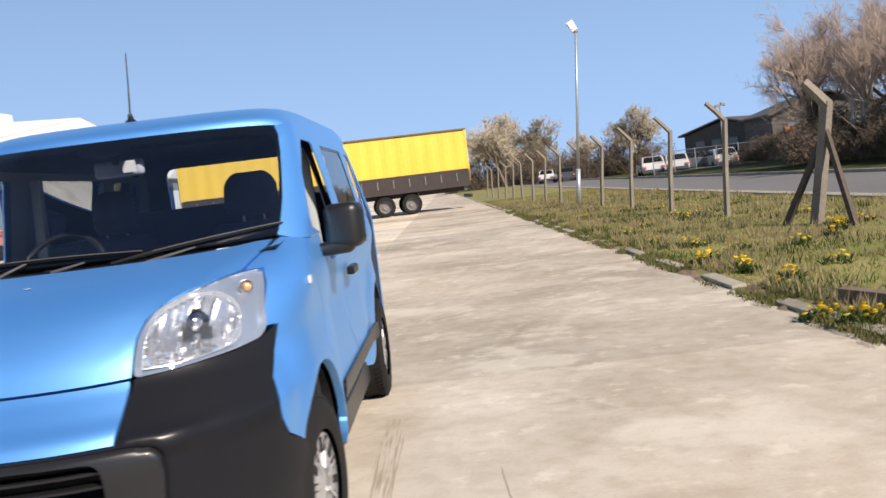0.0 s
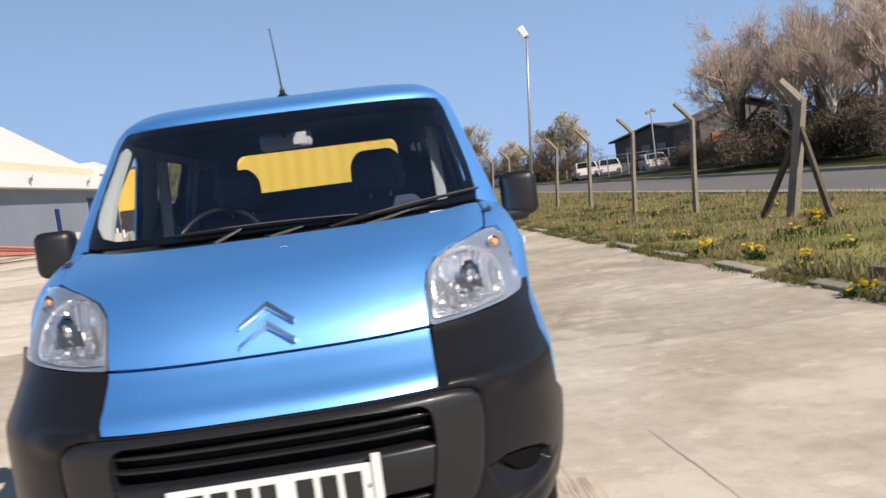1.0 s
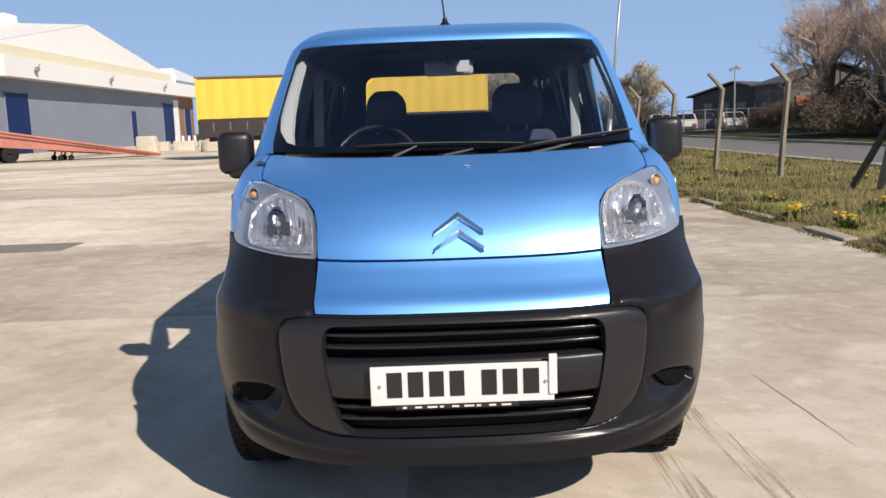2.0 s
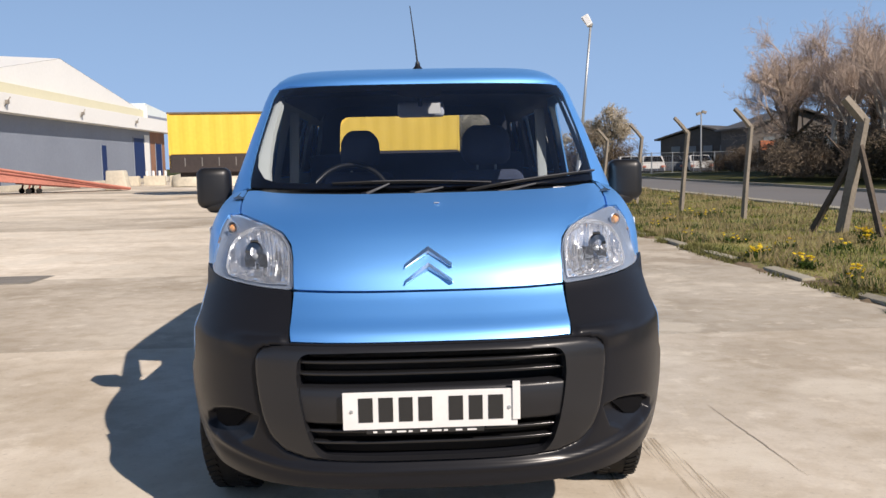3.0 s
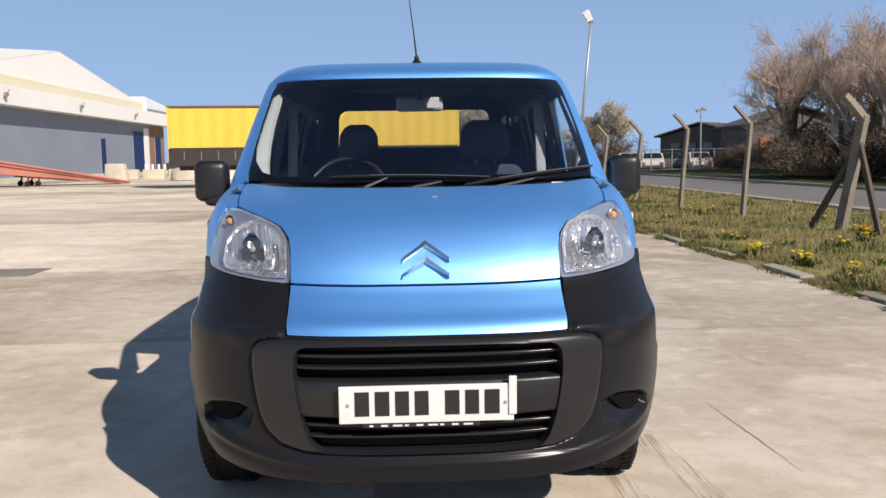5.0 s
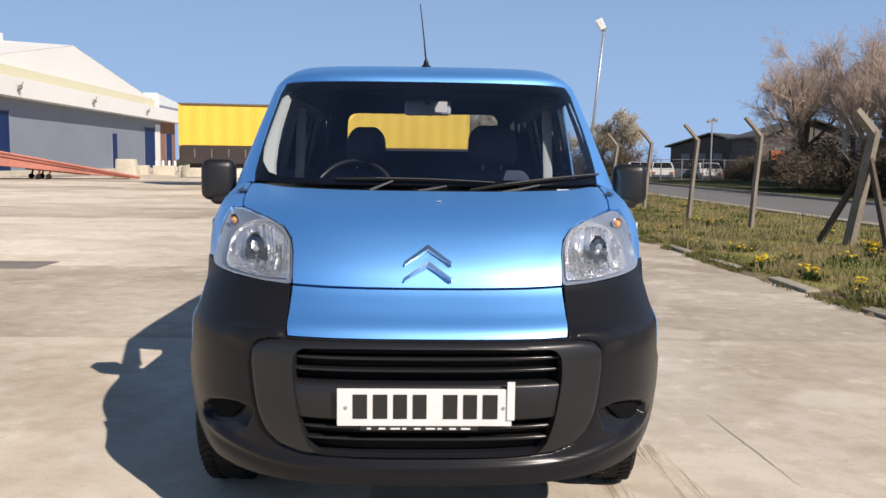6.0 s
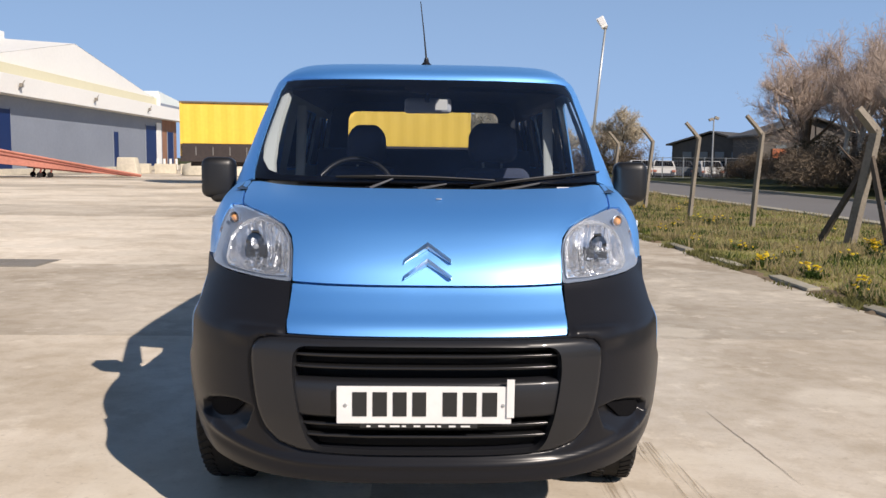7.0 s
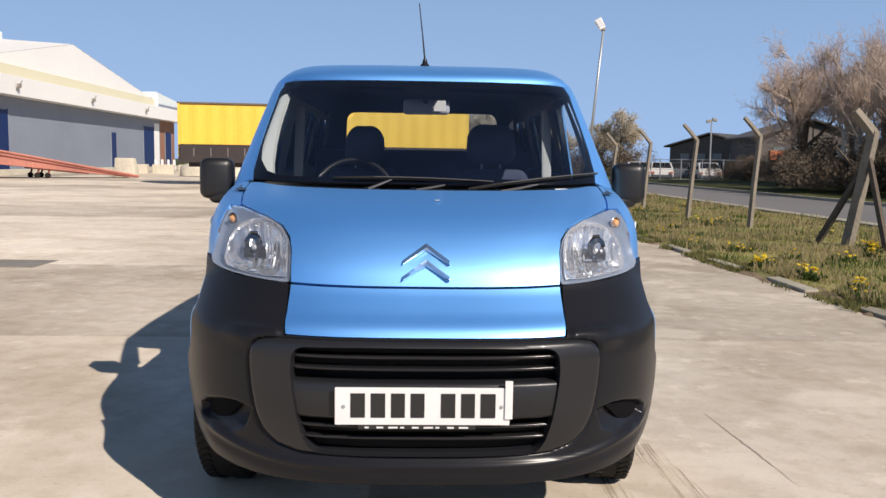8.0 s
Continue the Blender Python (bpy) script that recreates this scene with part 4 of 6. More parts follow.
def industrial_unit(at, w, d, eave, ridge, label):
    top = thing("industrial_building", label, "building")
    top.matrix_world = at
    bm = bmesh.new()
    prof = [(0, 0), (w, 0), (w, eave), (w / 2, ridge), (0, eave)]
    a, b = [bm.verts.new((x, 0, z)) for x, z in prof], [bm.verts.new((x, d, z)) for x, z in prof]
    bm.faces.new(a)
    bm.faces.new(b[::-1])
    for k in (1, 4):
        bm.faces.new((a[k], b[k], b[(k + 1) % 5], a[(k + 1) % 5]))
    part("wall", bm, M["wall_brown"], top)
    for s0 in (0, 1):
        xa, xb = (-0.4, w / 2) if s0 == 0 else (w / 2, w + 0.4)
        za, zb = (eave - 0.05, ridge + 0.12) if s0 == 0 else (ridge + 0.12, eave - 0.05)
        bm = bmesh.new()
        vs = [bm.verts.new(p) for p in ((xa, -0.4, za), (xb, -0.4, zb), (xb, d + 0.4, zb), (xa, d + 0.4, za), (xa, -0.4, za + 0.13), (xb, -0.4, zb + 0.13), (xb, d + 0.4, zb + 0.13), (xa, d + 0.4, za + 0.13))]
        for f in ((0, 1, 2, 3), (4, 7, 6, 5), (0, 4, 5, 1), (1, 5, 6, 2), (2, 6, 7, 3), (3, 7, 4, 0)):
            bm.faces.new([vs[i] for i in f])
        part("roof", bm, M["roof_dark"], top)
    for k in range(4):
        x = w * (0.14 + 0.20 * k)
        wd = part("window", box(x, x + w * 0.11, -0.06, 0.02, eave * 0.62, eave * 0.80, 0.01), M["pane"], top)
        part("sill", box(x - 0.1, x + w * 0.11 + 0.1, -0.12, -0.02, eave * 0.59, eave * 0.62), M["wall_brown"], wd)
    part("door", box(w * 0.55, w * 0.75, -0.08, 0.02, 0, eave * 0.42, 0.01), M["pane"], top)
    return top


industrial_unit(pose(21.5, 70, 0, 0, 0, -45), 7.2, 30, 2.8, 3.7, "low dark brown industrial unit with shallow pitched roof")
industrial_unit(pose(24.3, 58, 0, 0, 0, -2), 7.4, 6, 3.3, 4.4, "dark industrial hall with broad low roof")
sign = thing("sign_board", "small faded orange board fixed to the dark hall", "sign", pose(25.6, 57.86, 1.72, 0, 0, -2))
part("board", box(-0.5, 0.5, -0.03, 0.03, 0, 0.65, 0.03), M["orange"], sign)
part("board_frame", box(-0.54, 0.54, 0.03, 0.06, -0.04, 0.69, 0.01), M["bark"], sign)


def parked_car(at, mat, label):
    top = thing("parked_car", label, "car", at, group="parked cars")
    prof = [(-2.1, 0.3), (2.1, 0.3), (2.15, 0.6), (2.05, 0.85), (1.1, 0.95), (0.5, 1.42), (-1.3, 1.46), (-1.95, 0.98), (-2.12, 0.7)]
    bm = bmesh.new()
    a, b = [bm.verts.new((x, -0.85 + (0.12 if z > 1 else 0), z)) for x, z in prof], [bm.verts.new((x, 0.85 - (0.12 if z > 1 else 0), z)) for x, z in prof]
    bm.faces.new(a)
    bm.faces.new(b[::-1])
    for k in range(len(prof)):
        bm.faces.new((a[k], b[k], b[(k + 1) % len(prof)], a[(k + 1) % len(prof)]))
    bmesh.ops.recalc_face_normals(bm, faces=bm.faces)
    bmesh.ops.bevel(bm, geom=list(bm.edges), offset=0.06, segments=2, affect="EDGES")
    part("body", bm, mat, top, smooth=True)
    for name, sx, (xa, za), (xb, zb) in (("windscreen", 1, (1.06, 0.99), (0.56, 1.39)), ("rear_window", -1, (-1.90, 1.02), (-1.36, 1.42))):
        bm = bmesh.new()
        d = Vector((zb - za, 0, xa - xb)) * sx
        d = d.normalized() * 0.012 * (1 if d.z > 0 else -1)
        bm.faces.new([bm.verts.new(Vector(p) + d) for p in ((xa, -0.72, za), (xa, 0.72, za), (xb, 0.60, zb), (xb, -0.60, zb))])
        part(name, bm, M["gloss_black"], top)
        end = 2.14 if sx > 0 else -2.12
        part("bumper", box(end - 0.05, end + 0.05, -0.78, 0.78, 0.30, 0.52, 0.04), M["trim_dark"], top)
        for q in (-1, 1):
            part("headlamp" if sx > 0 else "tail_lamp", box(end - 0.09, end + 0.035, q * 0.68 - 0.13, q * 0.68 + 0.13, 0.60, 0.76, 0.03), M["white" if sx > 0 else "red"], top)
    for q in (-1, 1):
        part("door_mirror", box(0.72, 0.86, q * 0.93 - 0.08, q * 0.93 + 0.08, 0.94, 1.06, 0.03), M["gloss_black"], top)
    for s in (-1, 1):
        bm = bmesh.new()
        bm.faces.new([bm.verts.new((x, s * (0.865 - (0.09 if z > 1.2 else 0.0)), z)) for x, z in ((-1.7, 1.0), (0.95, 1.0), (0.45, 1.36), (-1.25, 1.38))])
        part("side_window", bm, M["gloss_black"], top)
        for x in (-1.3, 1.3):
            w = part("wheel", lathe([(0.02, s * 0.1), (0.2, s * 0.1), (0.31, s * 0.09), (0.32, 0), (0.31, -s * 0.09)], 18, "y"), M["rubber"], top, smooth=True)
            w.location = (x, s * 0.78, 0.32)
    return top


for k, (x, y, a, mt) in enumerate(((16.7, 62.5, 82, 0), (18.7, 63.2, 80, 0), (20.4, 64.5, 84, 1), (21.7, 61.8, 85, 0), (22.9, 63.5, 85, 1), (14.6, 92, 80, 1), (12.6, 94, 78, 0))):
    parked_car(pose(x, y, 0, 0, 0, a), M["car_white" if mt == 0 else "car_dark"], "white parked car beyond the road" if mt == 0 else "dark grey parked car beyond the road")
far_lamp = thing("street_lamp", "far grey lamp post with twin lanterns", "street lamp")
far_lamp.location = (20.15, 56, 0)
part("pole", tube([(0, 0, 0), (0, 0, 4.3)], [0.06, 0.045], 8), M["steel"], far_lamp)
for s_ in (-1, 1):
    part("lantern", box(-0.16, 0.16, -0.1, 0.1, -0.09, 0.10, 0.03), M["iron"], far_lamp, "dark floodlight").matrix_local = pose(0.19 * s_, 0, 4.32 + 0.05 * s_, 0, 18 * s_, 0)
mesh_fence = thing("mesh_fence", "pale steel mesh fence round the far car park", "fence")
for k in range(8):
    part("post", tube([(15.8 + 1.4 * k, 58 - 0.3 * k, 0), (15.8 + 1.4 * k, 58 - 0.3 * k, 1.7)], 0.035, 6), M["steel"], mesh_fence)
for z in (0.25, 0.95, 1.65):
    part("rail", tube([(15.8, 58, z), (25.6, 55.9, z)], 0.018, 6), M["steel"], mesh_fence)
bm = bmesh.new()
for k in range(82):
    x = 15.8 + 0.12 * k
    tube([(x, 58 - 0.2143 * (x - 15.8), 0.1), (x, 58 - 0.2143 * (x - 15.8), 1.68)], 0.007, 3, bm, False)
tagged(part("mesh_wires", bm, M["steel"], mesh_fence), kind="stuff")


# ---- the van: body surfaces ----
def spline(zs, vs):
    zs, vs = np.array(zs, float), np.array(vs, float)
    h, d = np.diff(zs), np.diff(vs) / np.diff(zs)
    m = np.concatenate([[d[0]], (d[1:] * h[:-1] + d[:-1] * h[1:]) / (h[1:] + h[:-1]), [d[-1]]])

    def at(z):
        z = np.clip(np.asarray(z, float), zs[0], zs[-1])
        i = np.clip(np.searchsorted(zs, z) - 1, 0, len(zs) - 2)
        k = h[i]
        t = (z - zs[i]) / k
        return (1 + 2 * t) * (1 - t) ** 2 * vs[i] + t * (1 - t) ** 2 * k * m[i] + t * t * (3 - 2 * t) * vs[i + 1] + t * t * (t - 1) * k * m[i + 1]
    return at


class Shell:
    """A body surface by heights: the nose y0, the half width w and the depth d in which the nose rounds into the side.
    A place on it is (a, z): a runs from the centre line across and back, in metres along both."""

    def __init__(self, zs, y0, w, d, rear=3.86):
        self.y0, self.w, self.d = spline(zs, y0), spline(zs, w), spline(zs, d)

    def front(self, x, z):
        q = np.clip(np.abs(x) / self.w(z), 0, 1)
        return self.y0(z) + self.d(z) * (1 - np.sqrt(np.maximum(0, 1 - q ** 3)))

    def ax(self, x, z):
        return float(np.sign(x) * (abs(x) + self.front(x, z) - self.y0(z)))

    def ay(self, y, z, s=1):
        t = np.clip((y - self.y0(z)) / self.d(z), 0, 1)
        return float(s * (self.w(z) * (1 - (1 - t) ** 2) ** (1 / 3) + y - self.y0(z)))

    def at(self, a, z):
        a, z = np.asarray(a, float), np.asarray(z, float)
        w, d, y0 = self.w(z), self.d(z), self.y0(z)
        lo, hi = np.zeros_like(a), np.full_like(a, math.pi / 2)
        for _ in range(34):
            mid = (lo + hi) / 2
            big = w * np.sin(mid) ** (2 / 3) + d * (1 - np.cos(mid)) > np.abs(a)
            hi, lo = np.where(big, mid, hi), np.where(big, lo, mid)
        x, y = w * np.sin(lo) ** (2 / 3), y0 + d * (1 - np.cos(lo))
        over = np.maximum(0, np.abs(a) - w - d)
        y = y + over
        x = x * (1 - 0.07 * np.clip((y - 3.0) / 0.86, 0, 1) ** 2)
        return np.stack([np.sign(a) * x, y, z], -1)


BODY = Shell([.17, .22, .30, .45, .60, .68, .72, .76, .80, .843, .851, .90, .974, 1.03, 1.07, 1.10, 1.13, 1.15, 1.17],
             [.07, .03, -.01, -.038, -.043, -.040, -.028, .026, .079, .1315, .1375, .163, .228, .300, .375, .465, .61, .74, .885],
             [.772, .812, .847, .865, .869, .868, .866, .862, .857, .851, .8500, .845, .838, .830, .822, .815, .805, .795, .785],
             [.72, .73, .75, .75, .75, .74, .73, .70, .68, .66, .659, .65, .64, .62, .60, .57, .52, .46, .40])
CABIN = Shell([1.08, 1.13, 1.2, 1.3, 1.4, 1.5, 1.577, 1.62, 1.66],
              [.74, .82, .905, 1.025, 1.14, 1.255, 1.335, 1.40, 1.52],
              [.815, .81, .797, .777, .757, .735, .715, .70, .66],
              [.32, .32, .31, .30, .29, .285, .28, .28, .30])


class Tail:
    """The rear wall, leaning forward towards the roof."""

    def at(self, a, z):
        a, z = np.asarray(a, float), np.asarray(z, float)
        return np.stack([a, 3.86 - 0.22 * np.clip(z - 0.95, 0, 1) ** 1.3 - 0.10 * np.abs(a) ** 3, z], -1)


TAIL = Tail()


def inside(poly, p):
    px, py = p[:, 0], p[:, 1]
    res = np.zeros(len(p), bool)
    n = len(poly)
    for k in range(n):
        (x0, y0), (x1, y1) = poly[k], poly[(k + 1) % n]
        if y0 == y1:
            continue
        res ^= ((y0 > py) != (y1 > py)) & (px < (x1 - x0) * (py - y0) / (y1 - y0) + x0)
    return res


def edge_distance(poly, p):
    best = np.full(len(p), 9.0)
    for k in range(len(poly)):
        a, b = np.array(poly[k]), np.array(poly[(k + 1) % len(poly)])
        ab = b - a
        t = np.clip(((p - a) @ ab) / max(1e-12, ab @ ab), 0, 1)
        best = np.minimum(best, np.linalg.norm(p - a - t[:, None] * ab, axis=1))
    return best


def dense(poly, step):
    out = []
    for k in range(len(poly)):
        a, b = np.array(poly[k], float), np.array(poly[(k + 1) % len(poly)], float)
        n = max(1, int(np.linalg.norm(b - a) / step))
        out += [tuple(a + (b - a) * j / n) for j in range(n)]
    return out


def rounded(poly, r, n=4):
    """Rounds every corner of an outline by about r."""
    out = []
    for k in range(len(poly)):
        p0, p1, p2 = (np.array(poly[(k + j) % len(poly)], float) for j in (-1, 0, 1))
        d0, d1 = np.linalg.norm(p0 - p1), np.linalg.norm(p2 - p1)
        a, b = p1 + (p0 - p1) * min(r, d0 * 0.45) / d0, p1 + (p2 - p1) * min(r, d1 * 0.45) / d1
        out += [tuple((1 - t) ** 2 * a + 2 * t * (1 - t) * p1 + t * t * b) for t in (j / n for j in range(n + 1))]
    return out


def patch(name, shell, outline, mat, parent, holes=(), step=0.02, lift=0.0, flange=0.014, disp=None, label="", relief=None):
    """A panel: the part of a body surface inside an outline of (a, z), with a folded rim. lift: metres proud of the surface;
    disp(a, z, p): more of it; relief(distance to rim): the same by the distance from the outline."""
    loops = [dense(outline, step)] + [dense(h, step) for h in holes]
    lo, hi = np.min(loops[0], 0), np.max(loops[0], 0)
    ga, gz = np.meshgrid(np.arange(lo[0], hi[0], step), np.arange(lo[1], hi[1], step))
    ga[1::2] += step / 2
    grid = np.stack([ga.ravel(), gz.ravel()], -1)
    keep = inside(loops[0], grid) & (edge_distance(loops[0], grid) > step * 0.45)
    for h in loops[1:]:
        keep &= ~inside(h, grid) & (edge_distance(h, grid) > step * 0.45)
    pts, edges = [], []
    for lp in loops:
        k = len(pts)
        pts += [Vector(p) for p in lp]
        edges += [(k + j, k + (j + 1) % len(lp)) for j in range(len(lp))]
    pts += [Vector(p) for p in grid[keep]]
    vs, _, tris, *_ = geometry.delaunay_2d_cdt(pts, edges, [], 0, 1e-7)
    flat, tris = np.array([tuple(v) for v in vs]), np.array([tuple(t) for t in tris])
    c = flat[tris]
    area = np.abs((c[:, 1, 0] - c[:, 0, 0]) * (c[:, 2, 1] - c[:, 0, 1]) - (c[:, 1, 1] - c[:, 0, 1]) * (c[:, 2, 0] - c[:, 0, 0]))
    tris = tris[area > 0.05 * step * step]
    mid = flat[tris].mean(1)
    ok = inside(loops[0], mid)
    for h in loops[1:]:
        ok &= ~inside(h, mid)
    tris = tris[ok]
    a, z = flat[:, 0], flat[:, 1]
    p = shell.at(a, z)
    e = 1e-3
    nrm = np.cross(shell.at(a + e, z) - shell.at(a - e, z), shell.at(a, z + e) - shell.at(a, z - e))
    nrm /= np.maximum(1e-9, np.linalg.norm(nrm, axis=1))[:, None]
    if shell is TAIL:
        nrm *= np.where(nrm[:, 1:2] < 0, -1, 1)
    off = np.full(len(p), lift)
    if disp is not None:
        off = off + disp(a, z, p)
    if relief is not None:
        off = off + relief(edge_distance(loops[0], flat))
    p = p + nrm * off[:, None]
    if shell is TAIL:
        tris = tris[:, ::-1]
    count = {}
    for t in tris:
        for j in range(3):
            x, y = int(t[j]), int(t[(j + 1) % 3])
            count[(x, y)] = count.get((x, y), 0) + 1
    rim = [(x, y) for (x, y) in count if (y, x) not in count]
    verts, faces, twin = [tuple(q) for q in p], [tuple(int(i) for i in t) for t in tris], {}
    if flange:
        for x, y in rim:
            for i in (x, y):
                if i not in twin:
                    twin[i] = (len(verts), len(verts) + 1)
                    verts += [tuple(p[i] - nrm[i] * 0.0), tuple(p[i] - nrm[i] * flange)]
            faces.append((twin[y][0], twin[x][0], twin[x][1], twin[y][1]))
    return link_mesh(name, verts, faces, mat, parent, True, label)


def mirrored(outline):
    return [(-a, z) for a, z in reversed(outline)]


def sm(x):
    x = np.clip(x, 0, 1)
    return x * x * (3 - 2 * x)


def fx(pts):
    return [(BODY.ax(x, z), z) for x, z in pts]


def fy(pts):
    return [(BODY.ay(y, z), z) for y, z in pts]


def cx(pts):
    return [(CABIN.ax(x, z), z) for x, z in pts]


def cy(pts):
    return [(CABIN.ay(y, z), z) for y, z in pts]


van = thing("van", "metallic light blue compact van with black plastic front bumper, parked", "van")

# front panels, shared edges: bonnet rim, lamp outline, bumper border
LAMP_IN = [(.437, .856), (.440, .90), (.443, .95), (.456, .992), (.486, 1.022), (.545, 1.046), (.632, 1.068)]
LAMP_TOP = [(.668, 1.0745), (.720, 1.074)]
LAMP_OUT = [(.735, 1.036), (.742, .970), (.752, .915), (.738, .889)]
LAMP_LOW = [(.68, .875), (.60, .866), (.53, .860)]
BONNET_R = [(.672, 1.083), (.686, 1.105), (.700, 1.130), (.706, 1.150)]
G = 0.0035                                             # half a shut line

bonnet_r = [(x - G - (0.002 if x < .46 else 0.0), z + (0.004 if z > 1.02 else 0)) for x, z in LAMP_IN] + [(x - G, z) for x, z in BONNET_R]
front_edge = [(.432, .856), (.32, .853), (.2, .8515), (.1, .851)]
top_edge = [(.66, 1.150), (.5, 1.143), (.3, 1.139), (.1, 1.138)]
bonnet_half = fx(front_edge[::-1]) + fx(bonnet_r[1:]) + fx(top_edge)
bonnet_line = bonnet_half + [(-a, z) for a, z in reversed(bonnet_half)]


def bonnet_shape(a, z, p):
    x = np.abs(p[:, 0])
    crease = 0.004 * np.exp(-((x - (0.36 + 0.30 * np.clip((z - 0.86) / 0.27, 0, 1))) / 0.055) ** 2)
    return crease * sm((z - 0.85) / 0.16)


patch("bonnet", BODY, bonnet_line, M["paint"], van, step=0.017, disp=bonnet_shape, flange=0.02)

panel_half = [(.1, .8435), (.2, .8438), (.32, .845), (.431, .848), (.4315, .80), (.430, .75), (.427, .724), (.3, .7235), (.15, .7235)]
panel_half = fx(panel_half[::-1])
panel_half = panel_half[::-1]


def panel_shape(a, z, p):
    """Hollow below the shut line, rolling over at the foot."""
    return -0.002 * np.sin(np.clip((z - 0.7235) / 0.122, 0, 1) * math.pi) + 0.004 * sm((0.78 - z) / 0.03) - 0.012 * np.clip((0.750 - z) / 0.0265, 0, 1) ** 2


patch("front_panel", BODY, panel_half + [(-a, z) for a, z in reversed(panel_half)], M["paint"], van, step=0.011, lift=0.001, flange=0.02, disp=panel_shape)

# bumper with the raised mask round the grille
BORDER = [(.515, .913), (.448, .840), (.372, .775), (.336, .715), (.328, .660), (.352, .607), (.44, .561)]
ARCH_C, ARCH_R, AXLE_F, AXLE_R = 0.30, 0.425, 0.80, 3.27


def arc(cy_, r, a0, a1, n):
    return [(cy_ + r * math.cos(radians(a0 + (a1 - a0) * k / n)), ARCH_C + r * math.sin(radians(a0 + (a1 - a0) * k / n))) for k in range(n + 1)]


lower = [(.1, .268), (.3, .268), (.44, .270), (.52, .273), (.59, .280), (.66, .293), (.72, .316), (.765, .345)]
b_half = fx(lower) + fy([(.362, .385)]) + fy(arc(AXLE_F, ARCH_R, 166, 145, 5)) + fy(BORDER[::-1])
b_half += fx([(.736, .886), (.68, .871), (.60, .862), (.53, .856), (.442, .8515), (.4365, .80), (.435, .75), (.432, .719), (.3, .7185), (.1, .7185)])
GRILLE = [(.0, .693), (.2, .692), (.375, .688), (.400, .668), (.404, .61), (.398, .55), (.384, .47), (.366, .395), (.338, .360), (.2, .3555), (0, .3545)]
g_half = fx(GRILLE[1:-1])
grille_line = g_half + [(-a, z) for a, z in reversed(g_half)]
FOG = fx([(.530, .485), (.60, .499), (.655, .493), (.712, .475), (.741, .448), (.737, .408), (.700, .370), (.62, .366), (.56, .405)])
FOG_SHADE = fx([(.580, .483), (.655, .482), (.706, .465), (.728, .444), (.724, .418), (.692, .405), (.640, .425)])


MASK = [(.1, .711), (.3, .711), (.46, .7105), (.515, .702), (.537, .680), (.540, .63), (.534, .56), (.522, .49), (.500, .42), (.460, .375), (.38, .350), (.2, .344), (.1, .343)]
m_half = fx(MASK)[::-1]
MASK_LINE = rounded(m_half + [(-a, z) for a, z in reversed(m_half)], 0.02, 3)


def bumper_shape(a, z, p):
    x = np.abs(p[:, 0])
    fq = np.stack([np.abs(a), z], -1)
    near, in_mask = edge_distance(MASK_LINE, fq), inside(MASK_LINE, fq)
    off = 0.012 * sm((z - 0.66) / 0.04) * sm((0.745 - z) / 0.025) * sm((x - 0.43) / 0.03) * sm((0.66 - x) / 0.10)
    off = np.where(in_mask, -0.022 * sm(near / 0.012) - 0.006, off - 0.006 * np.exp(-(near / 0.011) ** 2))
    rise = 0.42 * np.maximum(0, x - 0.36) ** 1.7
    z1, z2 = 0.342 + rise, 0.310 + rise * 0.85
    off += (0.018 * sm((z1 - z) / 0.020) - 0.007 * np.exp(-((z - z2) / 0.016) ** 2)) * sm((0.80 - x) / 0.14)
    depth = edge_distance(FOG, fq)
    off += np.where(inside(FOG, fq), -0.036 * sm(depth / 0.024) * sm((z - 0.355 - 0.10 * np.clip(0.66 - x, 0, 1)) / 0.10), 0)
    return off


patch("bumper", BODY, b_half + [(-a, z) for a, z in reversed(b_half)], M["plastic"], van, holes=[[(a * 1.01, z) for a, z in grille_line]], step=0.006, flange=0.03, disp=bumper_shape,
      label="black textured plastic bumper")
def mask_lift(a, z, p):
    return 0.010 * sm((z - 0.36) / 0.12) + 0.003


patch("grille_surround", BODY, MASK_LINE, M["plastic_smooth"], van, holes=[rounded(grille_line, 0.02, 3)], step=0.009, disp=mask_lift, flange=0.03,
      relief=lambda d: -0.017 * (1 - np.sqrt(np.clip(1 - (1 - np.clip(d / 0.024, 0, 1)) ** 2, 0, 1))), label="raised black surround of the grille")
# added black sheets give the empty bumper hollows their deep shade
for s in (1, -1):
    inner = FOG_SHADE
    patch("fog_blank", BODY, rounded(inner if s > 0 else mirrored(inner), 0.012), M["recess"], van, step=0.02, lift=-0.020, flange=0.02, label="matt black sheet added as the shade in the bumper's recess")
# near-black sheet added for the deep shade behind the grille slats
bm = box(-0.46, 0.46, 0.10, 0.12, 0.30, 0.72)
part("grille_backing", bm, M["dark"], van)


def bar(z0, z1, half, back, thick, name, mat, bev=0.006):
    """A bar across the grille, following the nose's curve."""
    rows = []
    xs = np.linspace(-half, half, 41)
    prof = [(z0, thick), (z0, bev), (z0 + bev * 0.3, bev * 0.3), (z0 + bev, 0), (z1 - bev, 0), (z1 - bev * 0.3, bev * 0.3), (z1, bev), (z1, thick)]
    for z, q in prof:
        rows.append([(x, float(BODY.front(x, (z0 + z1) / 2)) + back + q, z) for x in xs])
    b = quad_strip(rows)
    bmesh.ops.recalc_face_normals(b, faces=b.faces)
    if sum(f.normal.y for f in b.faces) > 0:
        bmesh.ops.reverse_faces(b, faces=b.faces)
    return part(name, b, mat, van, smooth=True, sharp=50)


bar(.474, .586, .400, -0.004, 0.06, "grille_bar", M["plastic_smooth"], 0.012)
